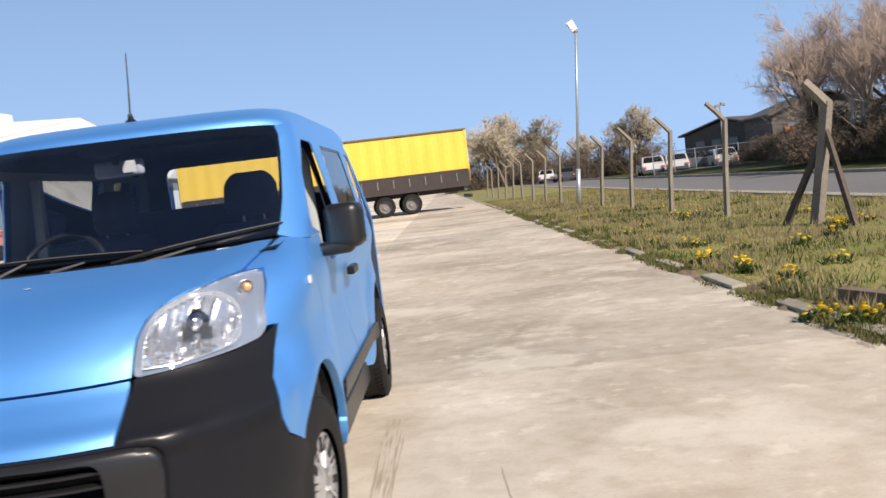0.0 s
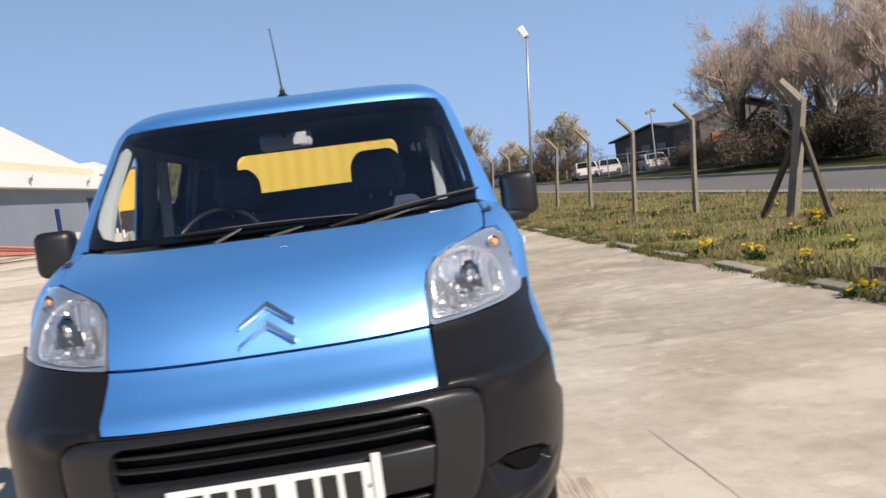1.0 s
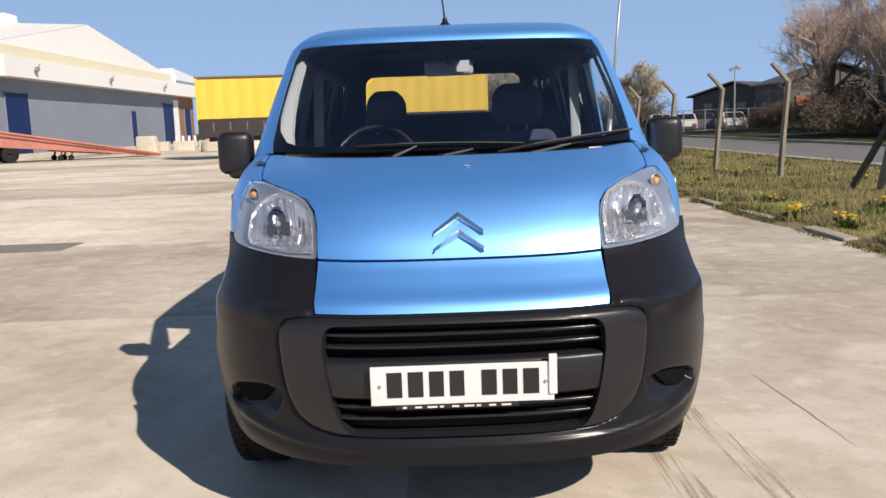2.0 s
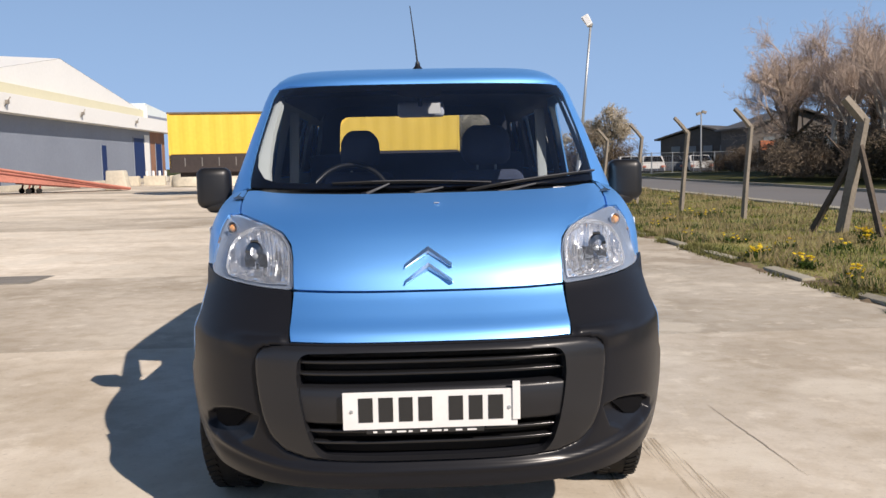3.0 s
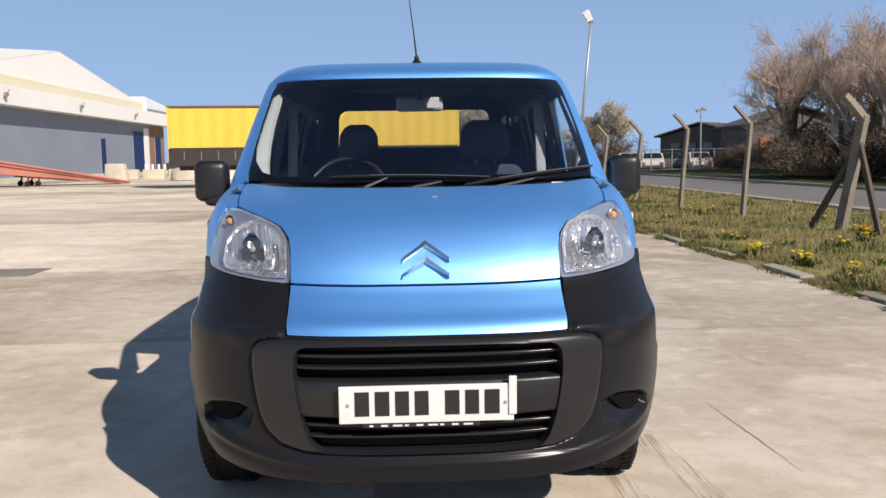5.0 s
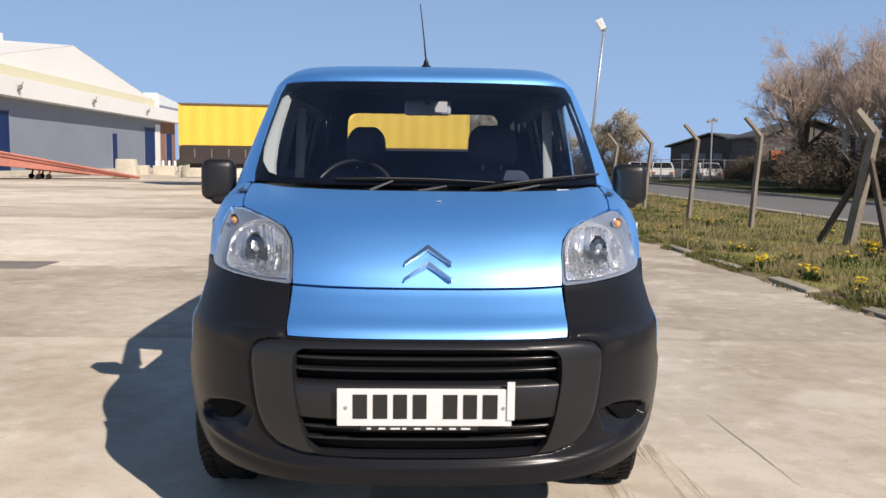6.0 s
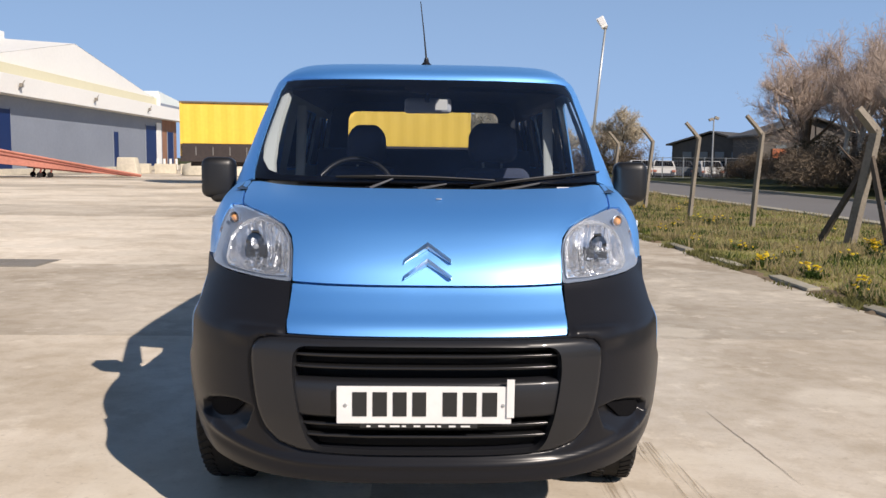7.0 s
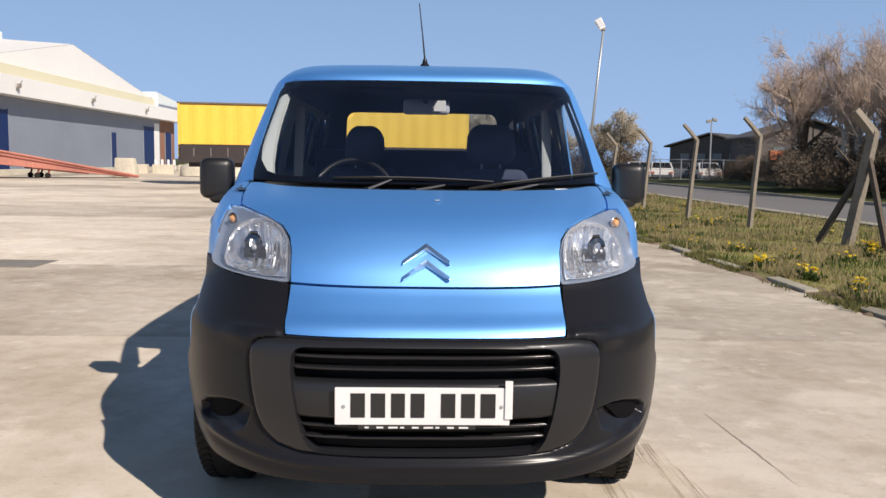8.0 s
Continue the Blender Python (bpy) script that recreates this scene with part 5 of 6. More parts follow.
for z, half in ((.660, .398), (.624, .402), (.447, .378), (.411, .366)):
    bar(z - 0.005, z + 0.005, half, 0.010, 0.05, "grille_slat", M["gloss_black"], 0.003)

# number plate: plain bars in place of its characters
plate = part("number_plate", box(-0.269, 0.251, -0.060, -0.052, 0.464, 0.577, 0.003), M["white"], van, "white plate with black bars")
for x0, w in ((-0.222, .052), (-0.162, .052), (-0.102, .050), (-0.044, .050), (0.046, .052), (0.106, .050), (0.164, .054)):
    part("plate_bar", box(x0, x0 + w * 0.82, -0.0625, -0.0595, 0.487, 0.560, 0.0008), M["ink"], plate)
part("plate_strip", box(0.236, 0.259, -0.066, -0.058, 0.484, 0.600, 0.002), M["white"], plate, "white tape on the plate's end")
sup = part("dealer_strip", box(-0.20, 0.15, -0.060, -0.050, 0.450, 0.463, 0.002), M["ink"], plate, "narrow black strip with pale marks")
for k in range(9):
    part("mark", box(-0.18 + 0.035 * k, -0.18 + 0.035 * k + 0.012 + 0.008 * (k % 3), -0.0615, -0.0595, 0.454, 0.459), M["white"], sup)
for sx in (-0.243, 0.226):
    scr = part("screw", lathe([(0.0005, -0.0635), (0.005, -0.063), (0.006, -0.060)], 10, "y"), M["steel"], plate)
    scr.location = (sx, 0, 0.52)

# badge: two raised chevrons
badge = new("badge")
badge.parent = van
for zt in (0.980, 0.932):
    prof = [(0, zt), (.076, zt - .051), (.076, zt - .065), (0, zt - .022)]
    line2 = prof + [(-.076, zt - .065), (-.076, zt - .051)]
    bm = bmesh.new()
    outer = [bm.verts.new((x, float(BODY.front(x, z)) - 0.004, z)) for x, z in line2]
    ctr = [((prof[0][0] + prof[3][0]) / 2, (prof[0][1] + prof[3][1]) / 2), (.073, zt - .058)]
    r0 = bm.verts.new((0, float(BODY.front(0, ctr[0][1])) - 0.020, ctr[0][1]))
    rr = bm.verts.new((.073, float(BODY.front(.073, ctr[1][1])) - 0.020, ctr[1][1]))
    rl = bm.verts.new((-.073, float(BODY.front(.073, ctr[1][1])) - 0.020, ctr[1][1]))
    o = outer
    for f in ((o[0], o[1], rr, r0), (o[1], o[2], rr), (o[2], o[3], r0, rr), (o[3], o[4], rl, r0), (o[4], o[5], rl), (o[5], o[0], r0, rl)):
        bm.faces.new(f)
    bmesh.ops.recalc_face_normals(bm, faces=bm.faces)
    part("chevron", bm, M["badge"], badge, "polished chrome chevron")


# headlamps
def headlamp(s):
    top = new("headlamp")
    top.parent = van
    tagged(top, "clear headlamp with amber indicator")
    line_ = fx(LAMP_IN + LAMP_TOP + LAMP_OUT + LAMP_LOW)
    if s < 0:
        line_ = mirrored(line_)
    line_ = rounded(line_, 0.024, 3)
    patch("lens", BODY, line_, M["lens"], top, step=0.018, flange=0.02, lift=0.001, label="clear plastic lens").visible_shadow = False

    # arch-shaped reflector: round above, flat along the lamp's foot
    arch = [(0.576 + 0.119 * math.cos(radians(a)), 0.952 + 0.098 * math.sin(radians(a))) for a in range(0, 181, 12)]
    arch += [(0.455, 0.895), (0.460, 0.8725), (0.53, 0.8715), (0.60, 0.877), (0.682, 0.889), (0.697, 0.912)]
    ring_in = [(0.576 + (x - 0.576) * 0.978, 0.940 + (z - 0.940) * 0.978) for x, z in arch]
    flip = (lambda ln: ln) if s > 0 else mirrored
    a_line, r_line = flip(fx(arch)), flip(fx(ring_in))

    rgl = random.Random(40 + s)
    tilt = [rgl.uniform(-0.008, 0.008) for _ in range(16)]
    fleck = [rgl.uniform(-0.003, 0.003) for _ in range(64)]

    def bowl(a, z, p):
        x = np.abs(p[:, 0]) - 0.576
        r = np.clip((x / 0.115) ** 2 + ((z - 0.945) / 0.092) ** 2, 0, 1)
        col = (x + 0.13) / 0.0135
        k = col.astype(int)
        flute = np.array(tilt)[k % 16] * (col - k - 0.5) * sm((z - 0.905) / 0.012)
        stud = np.array(fleck)[(k * 7 + (z / 0.0075).astype(int) * 13) % 64] * sm((0.910 - z) / 0.012)
        return -0.016 - 0.044 * (1 - r) + flute + stud
    patch("housing", BODY, line_, M["housing"], top, holes=[a_line], step=0.014, flange=0.05, lift=-0.008, relief=lambda d: -0.014 * sm(d / 0.02), label="silver grey lamp housing")
    ref = patch("reflector", BODY, a_line, M["reflector"], top, step=0.006, flange=0.0, disp=bowl, label="bright arched fluted reflector bowl")
    ref.data.polygons.foreach_set("use_smooth", [False] * len(ref.data.polygons))
    patch("bezel", BODY, a_line, M["bezel"], top, holes=[r_line], step=0.012, flange=0.03, lift=-0.009, label="pale arched bezel")
    y = float(BODY.front(0.575, 0.945))
    axis = pose(s * 0.578, y + 0.022, 0.950, 0, 0, s * 16)
    bulb = part("bulb_cap", lathe([(0.0005, -0.006), (0.006, -0.004), (0.009, 0.002), (0.010, 0.012), (0.009, 0.05)], 20, "y"), M["silver"], top, "grey bulb cap", smooth=True)
    bulb.matrix_local = axis
    shield = part("bulb_shield", lathe([(0.014, 0.004), (0.030, 0.008), (0.034, 0.014), (0.024, 0.028)], 22, "y"), M["dark_chrome"], top, smooth=True)
    shield.matrix_local = axis @ Matrix.Translation((0.008 * s, 0, 0.014))
    # added dark plates stand in for dark reflections in the bowl
    for px_, pz_, w_, h_ in ((-0.024, -0.016, 0.016, 0.022), (0.022, -0.020, 0.018, 0.018), (0.002, 0.040, 0.014, 0.014)):
        pk = part("reflector_dark_plate", box(-w_, w_, -0.003, 0.003, -h_, h_, 0.003), M["dark_chrome"], ref, "dark plate added for the reflector's dark reflections")
        pk.matrix_local = pose(s * (0.578 + px_), y + 0.040 + 0.3 * px_, 0.950 + pz_, 8, 0, s * 16)
    # row of small prisms along the foot
    for k in range(8):
        x = 0.492 + 0.0225 * k
        z = 0.892 + 0.0005 * (k - 3) + 0.007 * (k % 2)
        f = part("prism", box(-0.0045, 0.0045, -0.002, 0.003, -0.003, 0.003, 0.001), M["chrome"], ref)
        f.matrix_local = pose(s * x, float(BODY.front(x, z)) + 0.021, z, -30 + 23 * (k % 3), 12 * ((k * 5) % 4 - 1.5), s * 20)
    am_y = float(BODY.front(0.690, 1.03))
    cup = part("indicator_cup", lathe([(0.010, 0.024), (0.018, 0.014), (0.022, 0.0), (0.024, 0.001)], 20, "y"), M["housing"], top, smooth=True)
    cup.matrix_local = pose(s * 0.690, am_y + 0.016, 1.032, 0, 0, s * 32)
    am = part("indicator_bulb", lathe([(0.0005, -0.012), (0.010, -0.008), (0.015, 0.002), (0.015, 0.014)], 16, "y"), M["amber"], top, "amber indicator bulb", smooth=True)
    am.matrix_local = pose(s * 0.690, am_y + 0.024, 1.032, 0, 0, s * 32)


for s in (1, -1):
    headlamp(s)

def narrow(y, z):
    """The sides stay a little inside the bumper's widest line."""
    return 0.027 * sm((y - 0.33) / 0.17) * sm((1.04 - z) / 0.20)


# wings, doors, rear sides, sills, mouldings
DOOR_F, DOOR_B, BELT, SILL = 1.10, 2.10, 1.135, 1.03
for s in (1, -1):
    side = (lambda ln: ln) if s > 0 else mirrored
    wing = fx([(.676, 1.081), (.692, 1.105), (.708, 1.130), (.714, 1.150)]) + fy([(1.00, 1.155), (DOOR_F - G, 1.135), (DOOR_F - G, .90), (DOOR_F + 0.04, .62), (1.215, .45), (1.225, .29)])
    wing += fy(arc(AXLE_F, ARCH_R, -2, 143, 16)) + fy([(y + 2 * G, z + 0.004) for y, z in BORDER[::-1]])
    wing += fx([(.757, .918), (.747, .970), (.740, 1.036), (.724, 1.078)])

    def flare(a, z, p, s=s):
        r = np.hypot(p[:, 1] - AXLE_F, z - ARCH_C)
        return 0.006 * sm((0.50 - r) / 0.07) - narrow(p[:, 1], z)

    def tuck(a, z, p):
        y = p[:, 1]
        k = sm((y - 1.12) / 0.25) * sm((np.hypot(y - AXLE_R, z - ARCH_C) - 0.46) / 0.22)
        return -(0.085 * sm((0.54 - z) / 0.30) + 0.020 * np.sin(np.clip((z - 0.42) / 0.62, 0, 1) * math.pi)) * k - narrow(y, z)
    patch("front_wing", BODY, side(wing), M["paint"], van, step=0.018, disp=flare, flange=0.03)
    door = fy([(DOOR_F + G, BELT), (DOOR_F + G, .90), (DOOR_F + 0.05, .62), (1.232, .45), (1.24, .30), (2.06, .30), (DOOR_B - G, .40), (DOOR_B - G, BELT), (2.03, BELT), (2.00, SILL + 0.02), (1.96, SILL), (1.46, SILL - 0.01), (1.41, SILL + 0.01), (1.37, BELT)])
    fdoor = patch("front_door", BODY, side(rounded(door, 0.02, 2)), M["paint"], van, step=0.03, flange=0.02, disp=tuck)
    rear = fy([(DOOR_B + G, BELT), (DOOR_B + G, .40), (2.10, .30), (2.86, .27)] + arc(AXLE_R, ARCH_R + 0.01, 178, 2, 16)[::1] + [(3.70, .30), (3.80, .42), (3.83, BELT)])

    def flare2(a, z, p):
        r = np.hypot(p[:, 1] - AXLE_R, z - ARCH_C)
        return 0.004 * sm((0.48 - r) / 0.05) - 0.022 * sm((0.95 - np.abs(p[:, 1] - AXLE_R)) / 0.4) * sm((0.95 - z) / 0.3) + tuck(a, z, p)
    patch("rear_side", BODY, side(rear), M["paint"], van, step=0.03, disp=flare2, flange=0.03)
    bm = box(1.24, 2.80, -0.03, 0.03, 0.20, 0.33, 0.01)
    bmesh.ops.transform(bm, matrix=Matrix(((0, 1, 0, s * 0.735), (1, 0, 0, 0), (0, 0, 1, 0), (0, 0, 0, 1))), verts=bm.verts)
    part("sill", bm, M["plastic"], van)
    mould = fy([(1.27, .45), (2.80, .45), (2.78, .54), (1.27, .54)])
    patch("side_moulding", BODY, side(rounded(mould, 0.02)), M["plastic"], van, step=0.04, lift=0.014, flange=0.016, disp=tuck)
    # door handle and its recess, side repeater
    hb = box(-0.09, 0.09, -0.018, 0.018, -0.02, 0.02, 0.012)
    bmesh.ops.transform(hb, matrix=pose(0, 0, 0, 0, 0, 90), verts=hb.verts)
    hd = part("handle", hb, M["plastic"], fdoor, "black door handle")
    hd.location = (s * 0.850, 1.93, 0.93)
    rep = part("side_repeater", box(-0.004, 0.004, -0.025, 0.025, -0.014, 0.014, 0.006), M["white"], van, "small clear side repeater")
    rep.location = (s * 0.834, 0.84, 1.005)
    # door mirror
    mir = new("door_mirror")
    mir.parent = van
    tagged(mir, "large black door mirror")
    bm = box(-0.074, 0.074, -0.07, 0.07, -0.088, 0.090, 0.036, seg=5)
    for v in bm.verts:
        v.co.y *= 1 - 0.25 * (v.co.y < 0) * (abs(v.co.x) / 0.078)
    shell_ = part("mirror_housing", bm, M["mirror_black"], mir, smooth=True, sharp=60)
    shell_.matrix_local = pose(s * 0.918, 1.30, 1.158, 0, 0, -s * 8)
    gl = part("mirror_glass", box(-0.065, 0.065, 0.067, 0.073, -0.078, 0.078, 0.003), M["chrome"], shell_, "mirror glass")
    arm = box(-0.085, 0.085, -0.055, 0.055, -0.032, 0.036, 0.030, seg=4)
    for v in arm.verts:
        v.co.z *= 1 - 0.25 * (v.co.x * s < 0)
    ar = part("mirror_arm", arm, M["mirror_black"], mir, smooth=True, sharp=60)
    ar.matrix_local = pose(s * 0.868, 1.30, 1.076, 0, -s * 6, 0)

    # cabin side with its window openings, inner trim, panes
    WS = [(.708, 1.165), (.714, 1.20), (.711, 1.30), (.698, 1.40), (.682, 1.50), (.671, 1.56), (.652, 1.60)]
    rail = 1.615
    out = cx([(x + 0.001, z) for x, z in WS]) + cy([(1.60, rail), (2.4, rail), (3.2, rail), (3.60, rail), (3.70, 1.45), (3.80, BELT + G), (DOOR_B, BELT + G)])
    tail_ = cy([(DOOR_F, BELT + G), (1.03, 1.145)])
    door_gap = cy([(2.03, BELT + G), (2.02, 1.20), (1.98, 1.51), (1.965, 1.535), (1.93, 1.545), (1.70, 1.545), (1.655, 1.530), (1.42, 1.40), (1.24, 1.20), (1.235, 1.17), (1.37, BELT + G)])
    trim_gap = cy([(1.97, BELT + G), (1.92, 1.51), (1.90, 1.535), (1.75, 1.535), (1.60, 1.40), (1.45, 1.20), (1.42, BELT + G)])
    win2 = rounded(cy([(2.20, 1.19), (3.02, 1.19), (3.00, 1.54), (2.20, 1.54)]), 0.05)
    win3 = rounded(cy([(3.16, 1.21), (3.60, 1.21), (3.54, 1.53), (3.16, 1.53)]), 0.05)
    holes = [side(w) for w in (win2, win3)]
    patch("cabin_side", CABIN, side(out + (door_gap if s > 0 else trim_gap) + tail_), M["paint"], van, holes=holes, step=0.02, flange=0.008)
    front_trim = cx([(x + 0.006, z) for x, z in WS]) + cy([(1.60, rail), (1.62, 1.545), (1.50, 1.44), (1.30, 1.25), (1.24, 1.145), (1.03, 1.145)])
    back_trim = cy([(1.92, rail), (3.60, rail), (3.70, 1.45), (3.80, BELT + G), (2.04, BELT + G), (1.99, 1.52)])

    def set_in(a, z, p):
        return -0.011 - 0.028 * sm((p[:, 1] - 1.15) / 0.30)

    # thick cover along the windscreen's edge, deepening towards its inner rim
    inner_edge = [(.632, 1.185), (.647, 1.22), (.659, 1.27), (.663, 1.34), (.659, 1.42), (.651, 1.49), (.643, 1.545), (.638, 1.585)]
    cover = cx([(.655, 1.185)] + [(x - 0.004, z) for x, z in WS[1:]] + inner_edge[::-1])

    def deepen(a, z, p):
        return -0.014 - 0.55 * np.clip(np.interp(z, [q[1] for q in WS], [q[0] for q in WS]) - np.abs(p[:, 0]) - 0.01, 0, 0.08)
    if s < 0:
        patch("pillar_cover", CABIN, side(cover), M["trim_light"], van, step=0.014, disp=deepen, flange=0.02, label="pale plastic cover of the windscreen pillar")
    if s < 0:
        patch("pillar_trim", CABIN, side(out + trim_gap + tail_), M["trim_light"], van, holes=holes, step=0.025, disp=set_in, flange=0.0, label="light grey inner pillar trim")
    else:
        patch("pillar_trim", CABIN, front_trim, M["trim_light"], van, step=0.03, lift=-0.045, flange=0.0, label="light grey inner pillar trim")
        patch("pillar_trim", CABIN, back_trim, M["trim_dark"], van, holes=holes, step=0.03, lift=-0.045, flange=0.0, label="dark inner side trim")
    lowered = fy([(1.40, 1.00), (1.98, 1.00), (1.97, SILL + 0.012), (1.42, SILL + 0.006)])     # both front windows wound down
    patch("side_window", BODY, side(lowered), M["glass_dark"], van, step=0.05, lift=-0.03, flange=0.0)
    for w in (win2, win3):
        pn = patch("side_window", CABIN, side(w), M["glass_dark"], van, step=0.05, lift=-0.006, flange=0.0)
        hole_ = side(w)
        mid_ = np.mean(hole_, 0)
        patch("window_seal", CABIN, hole_, M["gloss_black"], pn, holes=[[(mid_[0] + (q[0] - mid_[0]) * 0.955, mid_[1] + (q[1] - mid_[1]) * 0.93) for q in hole_]], step=0.03, lift=-0.003, flange=0.006)
    card = box(-0.015, 0.015, 1.12, 2.06, 0.35, 1.02, 0.01)
    box(-0.015, 0.015, 2.07, 3.7, 0.35, 1.13, 0.01, bm=card)
    dc = part("door_card", card, M["trim_dark"], van, "dark door lining")
    dc.location = (s * 0.74, 0, 0)

# windscreen with its black printed border
ws_half = cx([(.1, 1.155), (.35, 1.156), (.55, 1.158)] + WS + [(.60, 1.615), (.45, 1.622), (.25, 1.626), (.08, 1.628)])
ws_line = ws_half + [(-a, z) for a, z in reversed(ws_half)]
wpane = patch("windscreen", CABIN, ws_line, M["glass"], van, step=0.04, flange=0.0)
wpane.visible_shadow = False
in_half = cx([(.1, 1.184), (.35, 1.182), (.50, 1.182), (.59, 1.186), (.650, 1.203), (.689, 1.248), (.700, 1.31), (.692, 1.40), (.676, 1.49), (.663, 1.535), (.628, 1.566), (.45, 1.574), (.25, 1.578), (.10, 1.579), (.095, 1.560), (.06, 1.546), (.02, 1.542)])
in_line = in_half + [(-a, z) for a, z in reversed(in_half)]
patch("windscreen_border", CABIN, ws_line, M["frit"], wpane, holes=[in_line], step=0.02, lift=-0.006, flange=0.0, label="black printed glass border")


# roof, headliner, tail
def roof_sheet(drop, inset):
    rows = []
    for t in np.linspace(0, 1, 48):
        row = []
        for u in np.linspace(-1, 1, 41):
            w = 0.694 - inset
            x = w * math.copysign(abs(u) ** 0.9, u)
            yf = float(CABIN.front(min(abs(x), 0.685), 1.615)) - 0.005
            y = yf + (3.73 - 0.08 * abs(u) ** 3 - yf) * t ** 1.5
            r_ = 1 - math.exp(-(y - yf) / 0.22)
            z = 1.617 + (0.012 + 0.105 * r_) * max(0.0, 1 - abs(u) ** 11) ** 0.5 - 0.03 * max(0.0, (y - 3.2) / 0.5) ** 2 - 0.022 * math.exp(-(y - yf) / 0.012)
            row.append((x, y, z - drop))
        rows.append(row)
    return quad_strip(rows)


bm = roof_sheet(0.0, 0.0)
bmesh.ops.reverse_faces(bm, faces=bm.faces) if sum(f.normal.z for f in bm.faces) < 0 else None
part("roof", bm, M["paint"], van, smooth=True, sharp=70)
part("headliner", roof_sheet(0.05, 0.03), M["headliner"], van, "dark grey headliner", smooth=True)
tail_out = [(-.80, .35), (.80, .35), (.80, 1.12), (.68, 1.60), (.58, 1.67), (.3, 1.70), (-.3, 1.70), (-.58, 1.67), (-.68, 1.60), (-.80, 1.12)]
tail_win = rounded([(-.56, 1.24), (.56, 1.24), (.54, 1.60), (-.54, 1.60)], 0.07)
tail = patch("tailgate", TAIL, rounded(tail_out, 0.05), M["paint"], van, holes=[tail_win], step=0.06, flange=0.03)
patch("rear_window", TAIL, tail_win, M["glass"], tail, step=0.2, flange=0.0)
patch("tailgate_trim", TAIL, rounded(tail_out, 0.05), M["trim_dark"], tail, holes=[tail_win], step=0.06, lift=-0.04, flange=0.0)

# scuttle, wipers, aerial
rows = []
for off, dz in ((-0.20, -0.030), (-0.10, -0.022), (0.0, -0.006), (0.06, 0.0), (0.10, 0.03)):
    rows.append([(x, float(CABIN.front(x, 1.15)) + off, 1.138 + dz + 0.018 * (abs(x) / 0.7) ** 2) for x in np.linspace(-0.74, 0.74, 41)])
part("scuttle", quad_strip(rows), M["plastic"], van, "black plastic scuttle", smooth=True)


def wiper(arms, start, tip, label):
    """Arms run from below the bonnet's edge to the blade, which lies along the foot of the glass."""
    top = new("wiper")
    top.parent = van
    tagged(top, label)

    def on(x, z, q):
        return (x, float(CABIN.front(x, z)) - q, z)
    for (x0, z0), (x1, z1) in arms:
        part("wiper_arm", tube([on(x0, z0, 0.012), on((x0 + x1) / 2, (z0 + z1) / 2, 0.030), on(x1, z1, 0.030)], [0.007, 0.005, 0.003], 6), M["wiper_grey"], top, "grey arm")
        part("pivot", tube([on(x0, z0, -0.01), on(x0, z0, 0.025)], 0.013, 10), M["plastic"], top)
    pts = [on(start[0] + (tip[0] - start[0]) * t, start[1] + (tip[1] - start[1]) * t + 0.006 * math.sin(t * math.pi), 0.016) for t in np.linspace(0, 1, 9)]
    part("blade", tube(pts, [0.004, 0.006, 0.007, 0.007, 0.007, 0.007, 0.006, 0.005, 0.003], 5), M["ink"], top)
    pts = [(x, y - 0.008, z + 0.004) for x, y, z in pts[2:]]
    part("blade_spring", tube(pts, 0.0022, 5), M["wiper_grey"], top)


M["wiper_grey"] = material("wiper_grey", (0.16, 0.16, 0.165), 0.32, 0.4, 0, 0.1, 200, 3)
wiper([((.285, 1.128), (.45, 1.160))], (.17, 1.140), (.725, 1.204), "black wiper along the windscreen's foot")
wiper([((-.232, 1.130), (-.133, 1.172)), ((-.045, 1.130), (.078, 1.154))], (-.36, 1.176), (.27, 1.166), "black wiper with a second link arm")
jet = part("washer_jet", box(-0.010, 0.010, -0.004, 0.006, 0, 0.004, 0.002), M["silver"], van, "small washer jet on the bonnet")
jet.location = (0.04, float(BODY.front(0.04, 1.105)), 1.107)
# short white mark at the foot of the glass, built as a thin strip
clip = part("scuttle_strip", box(-0.027, 0.027, -0.003, 0.003, -0.006, 0.0062, 0.001), M["white"], van, "small white strip on the scuttle")
clip.matrix_local = pose(0.546, 0.880, 1.138, 0, 0, 18)
aerial = new("aerial")
aerial.parent = van
part("aerial_base", lathe([(0.030, 0.0), (0.026, 0.012), (0.014, 0.024), (0.009, 0.045), (0.0005, 0.05)], 16, "z"), M["plastic"], aerial, smooth=True).location = (0, 1.68, 1.694)
part("aerial_rod", tube([(0, 1.68, 1.73), (-0.012, 1.74, 1.86), (-0.03, 1.82, 2.03)], [0.005, 0.0035, 0.0025], 6), M["ink"], aerial)


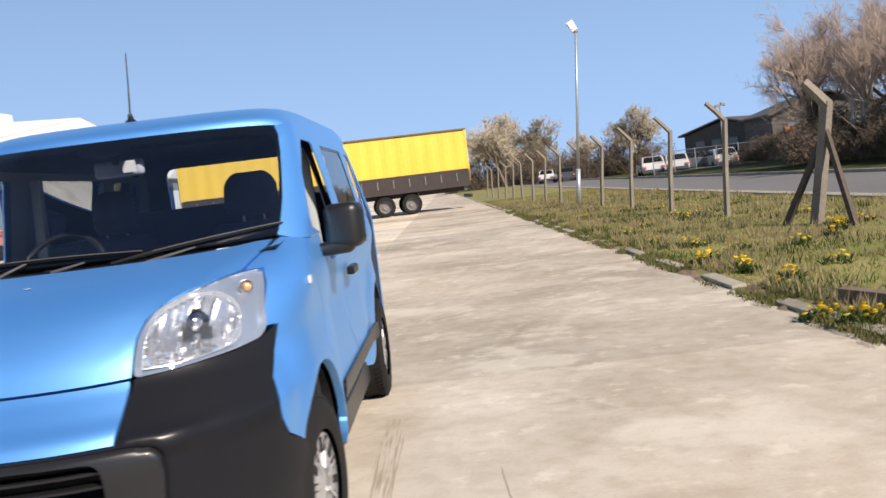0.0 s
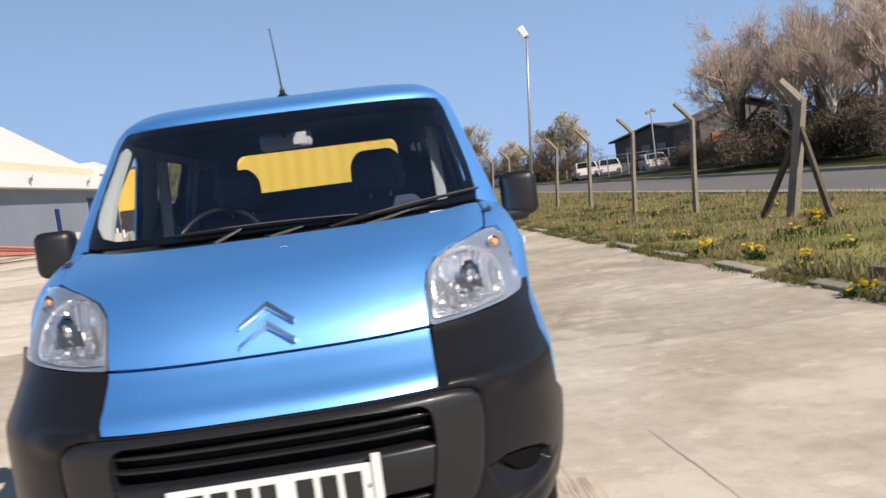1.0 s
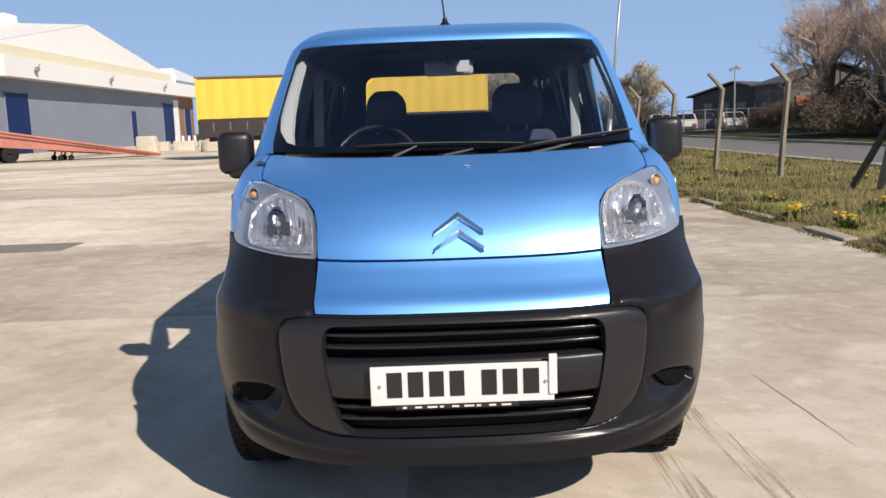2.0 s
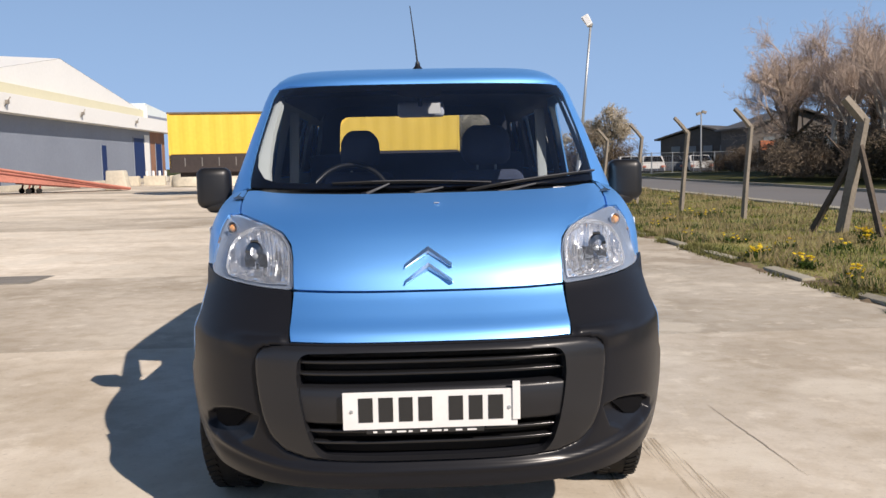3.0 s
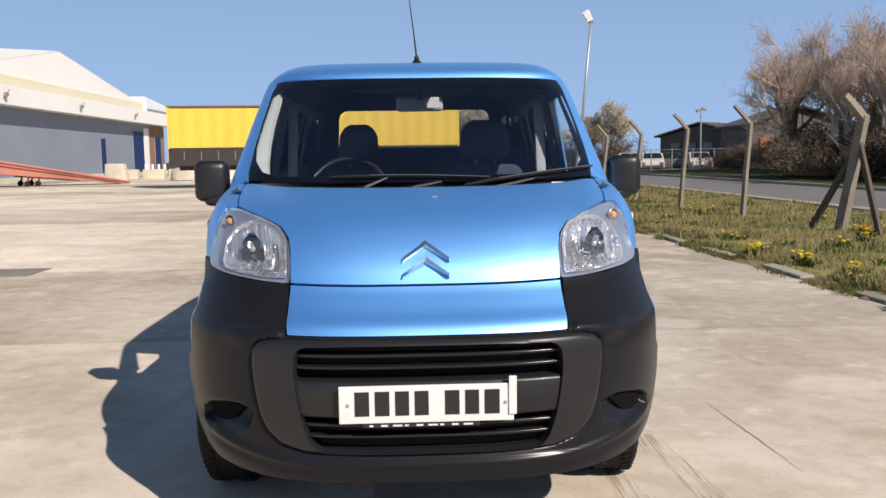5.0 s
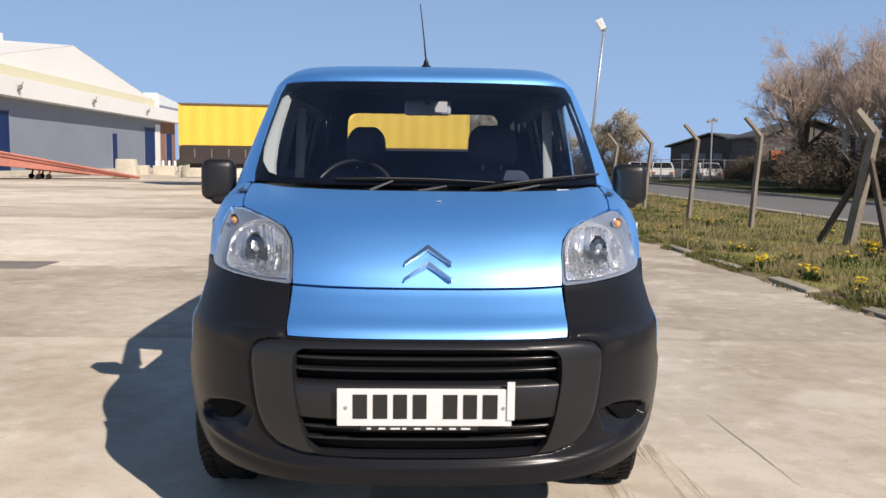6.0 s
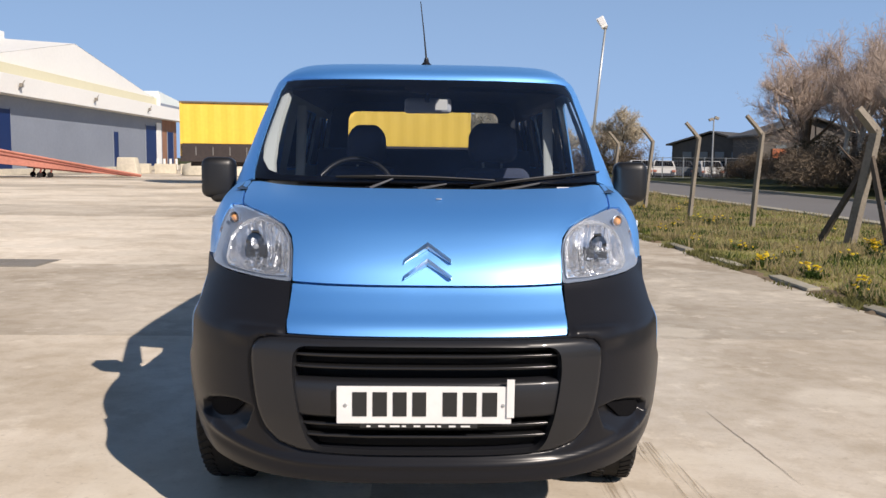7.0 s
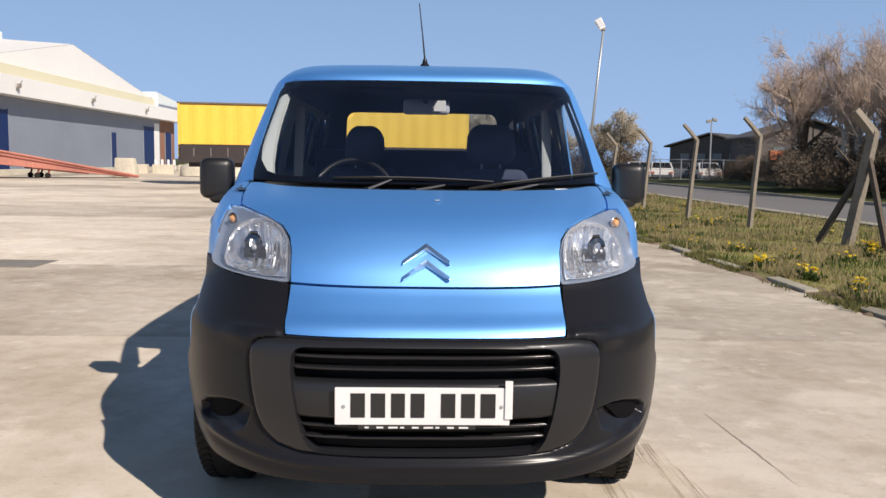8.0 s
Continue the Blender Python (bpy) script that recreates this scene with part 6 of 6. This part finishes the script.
# wheels
def road_wheel(x, y, s, steer=0.0):
    w = new("wheel")
    w.parent = van
    w.matrix_local = pose(x, y, 0.30, 0, 0, (0 if s > 0 else 180) + steer)
    prof = [(.185, -.085), (.23, -.09), (.278, -.085), (.295, -.068), (.300, -.045), (.300, .045), (.295, .068), (.278, .085), (.23, .09), (.185, .085)]
    part("tyre", lathe(prof, 48), M["rubber"], w, smooth=True, sharp=60)
    for o in (-0.05, 0.05):
        tr = bmesh.new()
        for k in range(60):
            a = 2 * math.pi * k / 60
            mm = Matrix.Rotation(a, 4, "X") @ Matrix.Translation((o, 0, 0.301)) @ Matrix.Rotation(0.5 * (1 if o > 0 else -1), 4, "Z")
            bmesh.ops.create_cube(tr, size=1, matrix=mm @ Matrix.Diagonal((0.045, 0.018, 0.008, 1)))
        tagged(part("tread", tr, M["rubber"], w), kind="stuff")
    cover = part("wheel_trim", lathe([(0.0005, .070), (.035, .072), (.045, .066), (.10, .070), (.165, .074), (.182, .068), (.188, .05)], 48), M["silver"], w, "silver plastic wheel trim", smooth=True, sharp=60)
    for k in range(14):
        a = 2 * math.pi * k / 14
        sl = part("trim_slot", box(-0.003, 0.003, -0.014, 0.014, -0.026, 0.026, 0.0), M["dark"], cover)
        sl.matrix_local = Matrix.Rotation(a, 4, "X") @ Matrix.Translation((0.0735, 0, 0.138))
    for k in range(7):
        a = 2 * math.pi * (k + 0.5) / 7
        sp = part("trim_rib", box(-0.004, 0.004, -0.009, 0.009, -0.05, 0.05, 0.003), M["silver"], cover)
        sp.matrix_local = Matrix.Rotation(a, 4, "X") @ Matrix.Translation((0.073, 0, 0.100))


for s in (1, -1):
    road_wheel(s * 0.730, AXLE_F, s, -5.0)
    road_wheel(s * 0.745, AXLE_R, s)
bm = box(-0.56, 0.56, 0.22, 3.70, 0.24, 0.34)
box(-0.47, 0.47, 0.16, 1.02, 0.34, 0.70, bm=bm)
box(-0.78, 0.78, 1.00, 1.06, 0.28, 1.10, bm=bm)
part("underbody", bm, M["dark"], van)
for y in (AXLE_F, AXLE_R):
    for s in (1, -1):
        bm = bmesh.new()
        vs = [[bm.verts.new((s * x, y + 0.42 * math.cos(a), 0.30 + 0.42 * math.sin(a))) for a in np.linspace(0.1, math.pi - 0.25, 18)] for x in (0.60, 0.80)]
        for k in range(17):
            bm.faces.new((vs[0][k], vs[0][k + 1], vs[1][k + 1], vs[1][k]))
        bm.faces.new(vs[0])
        part("wheel_arch_liner", bm, M["dark"], van)

# cab
bm = quad_strip([[(x, y, z - 0.02 * (abs(x) / 0.72) ** 3) for x in np.linspace(-0.73, 0.73, 21)] for y, z in ((1.02, 1.10), (1.12, 1.125), (1.30, 1.12), (1.46, 1.08), (1.52, 1.02), (1.50, 0.90), (1.46, 0.6))])
part("dashboard", bm, M["trim_dark"], van, "dark grey dashboard", smooth=True)
bm = box(-0.56, -0.16, 1.30, 1.47, 1.09, 1.155, 0.03)
part("instrument_hood", bm, M["trim_dark"], van, smooth=True)
sw = new("steering_wheel")
sw.parent = van
sw.matrix_local = pose(-0.335, 1.55, 1.085, 62, 0, 0)
bm = bmesh.new()
ring = [(0.185 * math.cos(a), 0.185 * math.sin(a), 0) for a in np.linspace(0, 2 * math.pi, 49)]
tube(ring, 0.0125, 10, bm, False)
part("rim", bm, M["mirror_black"], sw, "dark grey rim", smooth=True)
part("hub", box(-0.07, 0.07, -0.06, 0.06, -0.03, 0.02, 0.02), M["trim_dark"], sw)
for a in (0, 180, 270):
    sp = part("spoke", box(0.05, 0.175, -0.018, 0.018, -0.012, 0.008, 0.006), M["trim_dark"], sw)
    sp.matrix_local = pose(0, 0, 0, 0, 0, a)


def seat(x, y, w, top_z, label, hr_w):
    t = new("seat")
    t.parent = van
    tagged(t, label)
    t.matrix_local = pose(x, y, 0.34)
    part("cushion", box(-w / 2, w / 2, -0.5, 0.06, 0.12, 0.32, 0.06), M["fabric"], t, smooth=True, sharp=60)
    b = box(-w / 2, w / 2, -0.07, 0.07, 0, 0.62, 0.065, seg=5)
    for v in b.verts:
        v.co.x *= 1 - 0.22 * max(0, (v.co.z - 0.3) / 0.32)
    bb = part("backrest", b, M["fabric"], t, smooth=True, sharp=60)
    bb.matrix_local = pose(0, 0.05, 0.26, -12, 0, 0)
    hz = top_z - 0.34
    hb_ = box(-hr_w / 2, hr_w / 2, -0.06, 0.06, -0.11, 0.11, 0.059, seg=6)
    for v in hb_.verts:
        v.co.x *= 1 - 0.16 * max(0, v.co.z / 0.11) ** 2
        v.co.z -= 0.018 * (v.co.x / (hr_w / 2)) ** 2 * (v.co.z > 0)
    h = part("headrest", hb_, M["fabric"], t, smooth=True, sharp=60)
    h.matrix_local = pose(0, 0.20, hz - 0.11, -8, 0, 0)
    for q in (-0.05, 0.05):
        part("headrest_stem", tube([(q, 0.20, hz - 0.28), (q, 0.20, hz - 0.18)], 0.007, 6), M["steel"], t)


seat(-0.316, 1.95, 0.48, 1.436, "dark blue-black driver's seat", 0.215)
seat(0.37, 1.95, 0.50, 1.455, "dark blue-black passenger seat", 0.27)
part("rear_bench", box(-0.66, 0.66, 2.72, 2.90, 0.40, 1.315, 0.05), M["fabric"], van, "dark rear bench back", smooth=True)
part("cabin_floor", box(-0.72, 0.72, 1.05, 3.78, 0.34, 0.40), M["trim_dark"], van)
rv = new("rear_view_mirror")
rv.parent = van
rv.matrix_local = pose(0.005, 1.43, 1.495, 0, 0, -8)
part("mirror_body", box(-0.108, 0.108, 0, 0.035, -0.035, 0.035, 0.017, seg=4), M["mirror_grey"], rv, smooth=True)
part("mirror_face", box(-0.10, 0.10, 0.033, 0.037, -0.028, 0.028, 0.004), M["chrome"], rv)
part("mirror_stem", tube([(0, 0.0, 0.02), (0, -0.05, 0.075)], 0.012, 6), M["plastic"], rv)
part("tax_disc", box(0.040, 0.095, -0.03, -0.026, -0.022, 0.026, 0.002), M["white"], rv, "small white sticker")
for s in (1, -1):
    part("sun_visor", box(-0.19, 0.19, -0.07, 0.07, -0.008, 0.008, 0.006), M["trim_dark"], van, "dark grey sun visor").matrix_local = pose(s * 0.33, 1.56, 1.60, 14, 0, 0)
    bm = box(-0.026, 0.026, 0, 0.04, 0.35, 1.53, 0.012)
    bp_ = part("b_pillar_trim", bm, M["trim_light"], van)
    bp_.matrix_local = pose(s * 0.71, 2.08, 0, 0, -s * 2.0, 0)
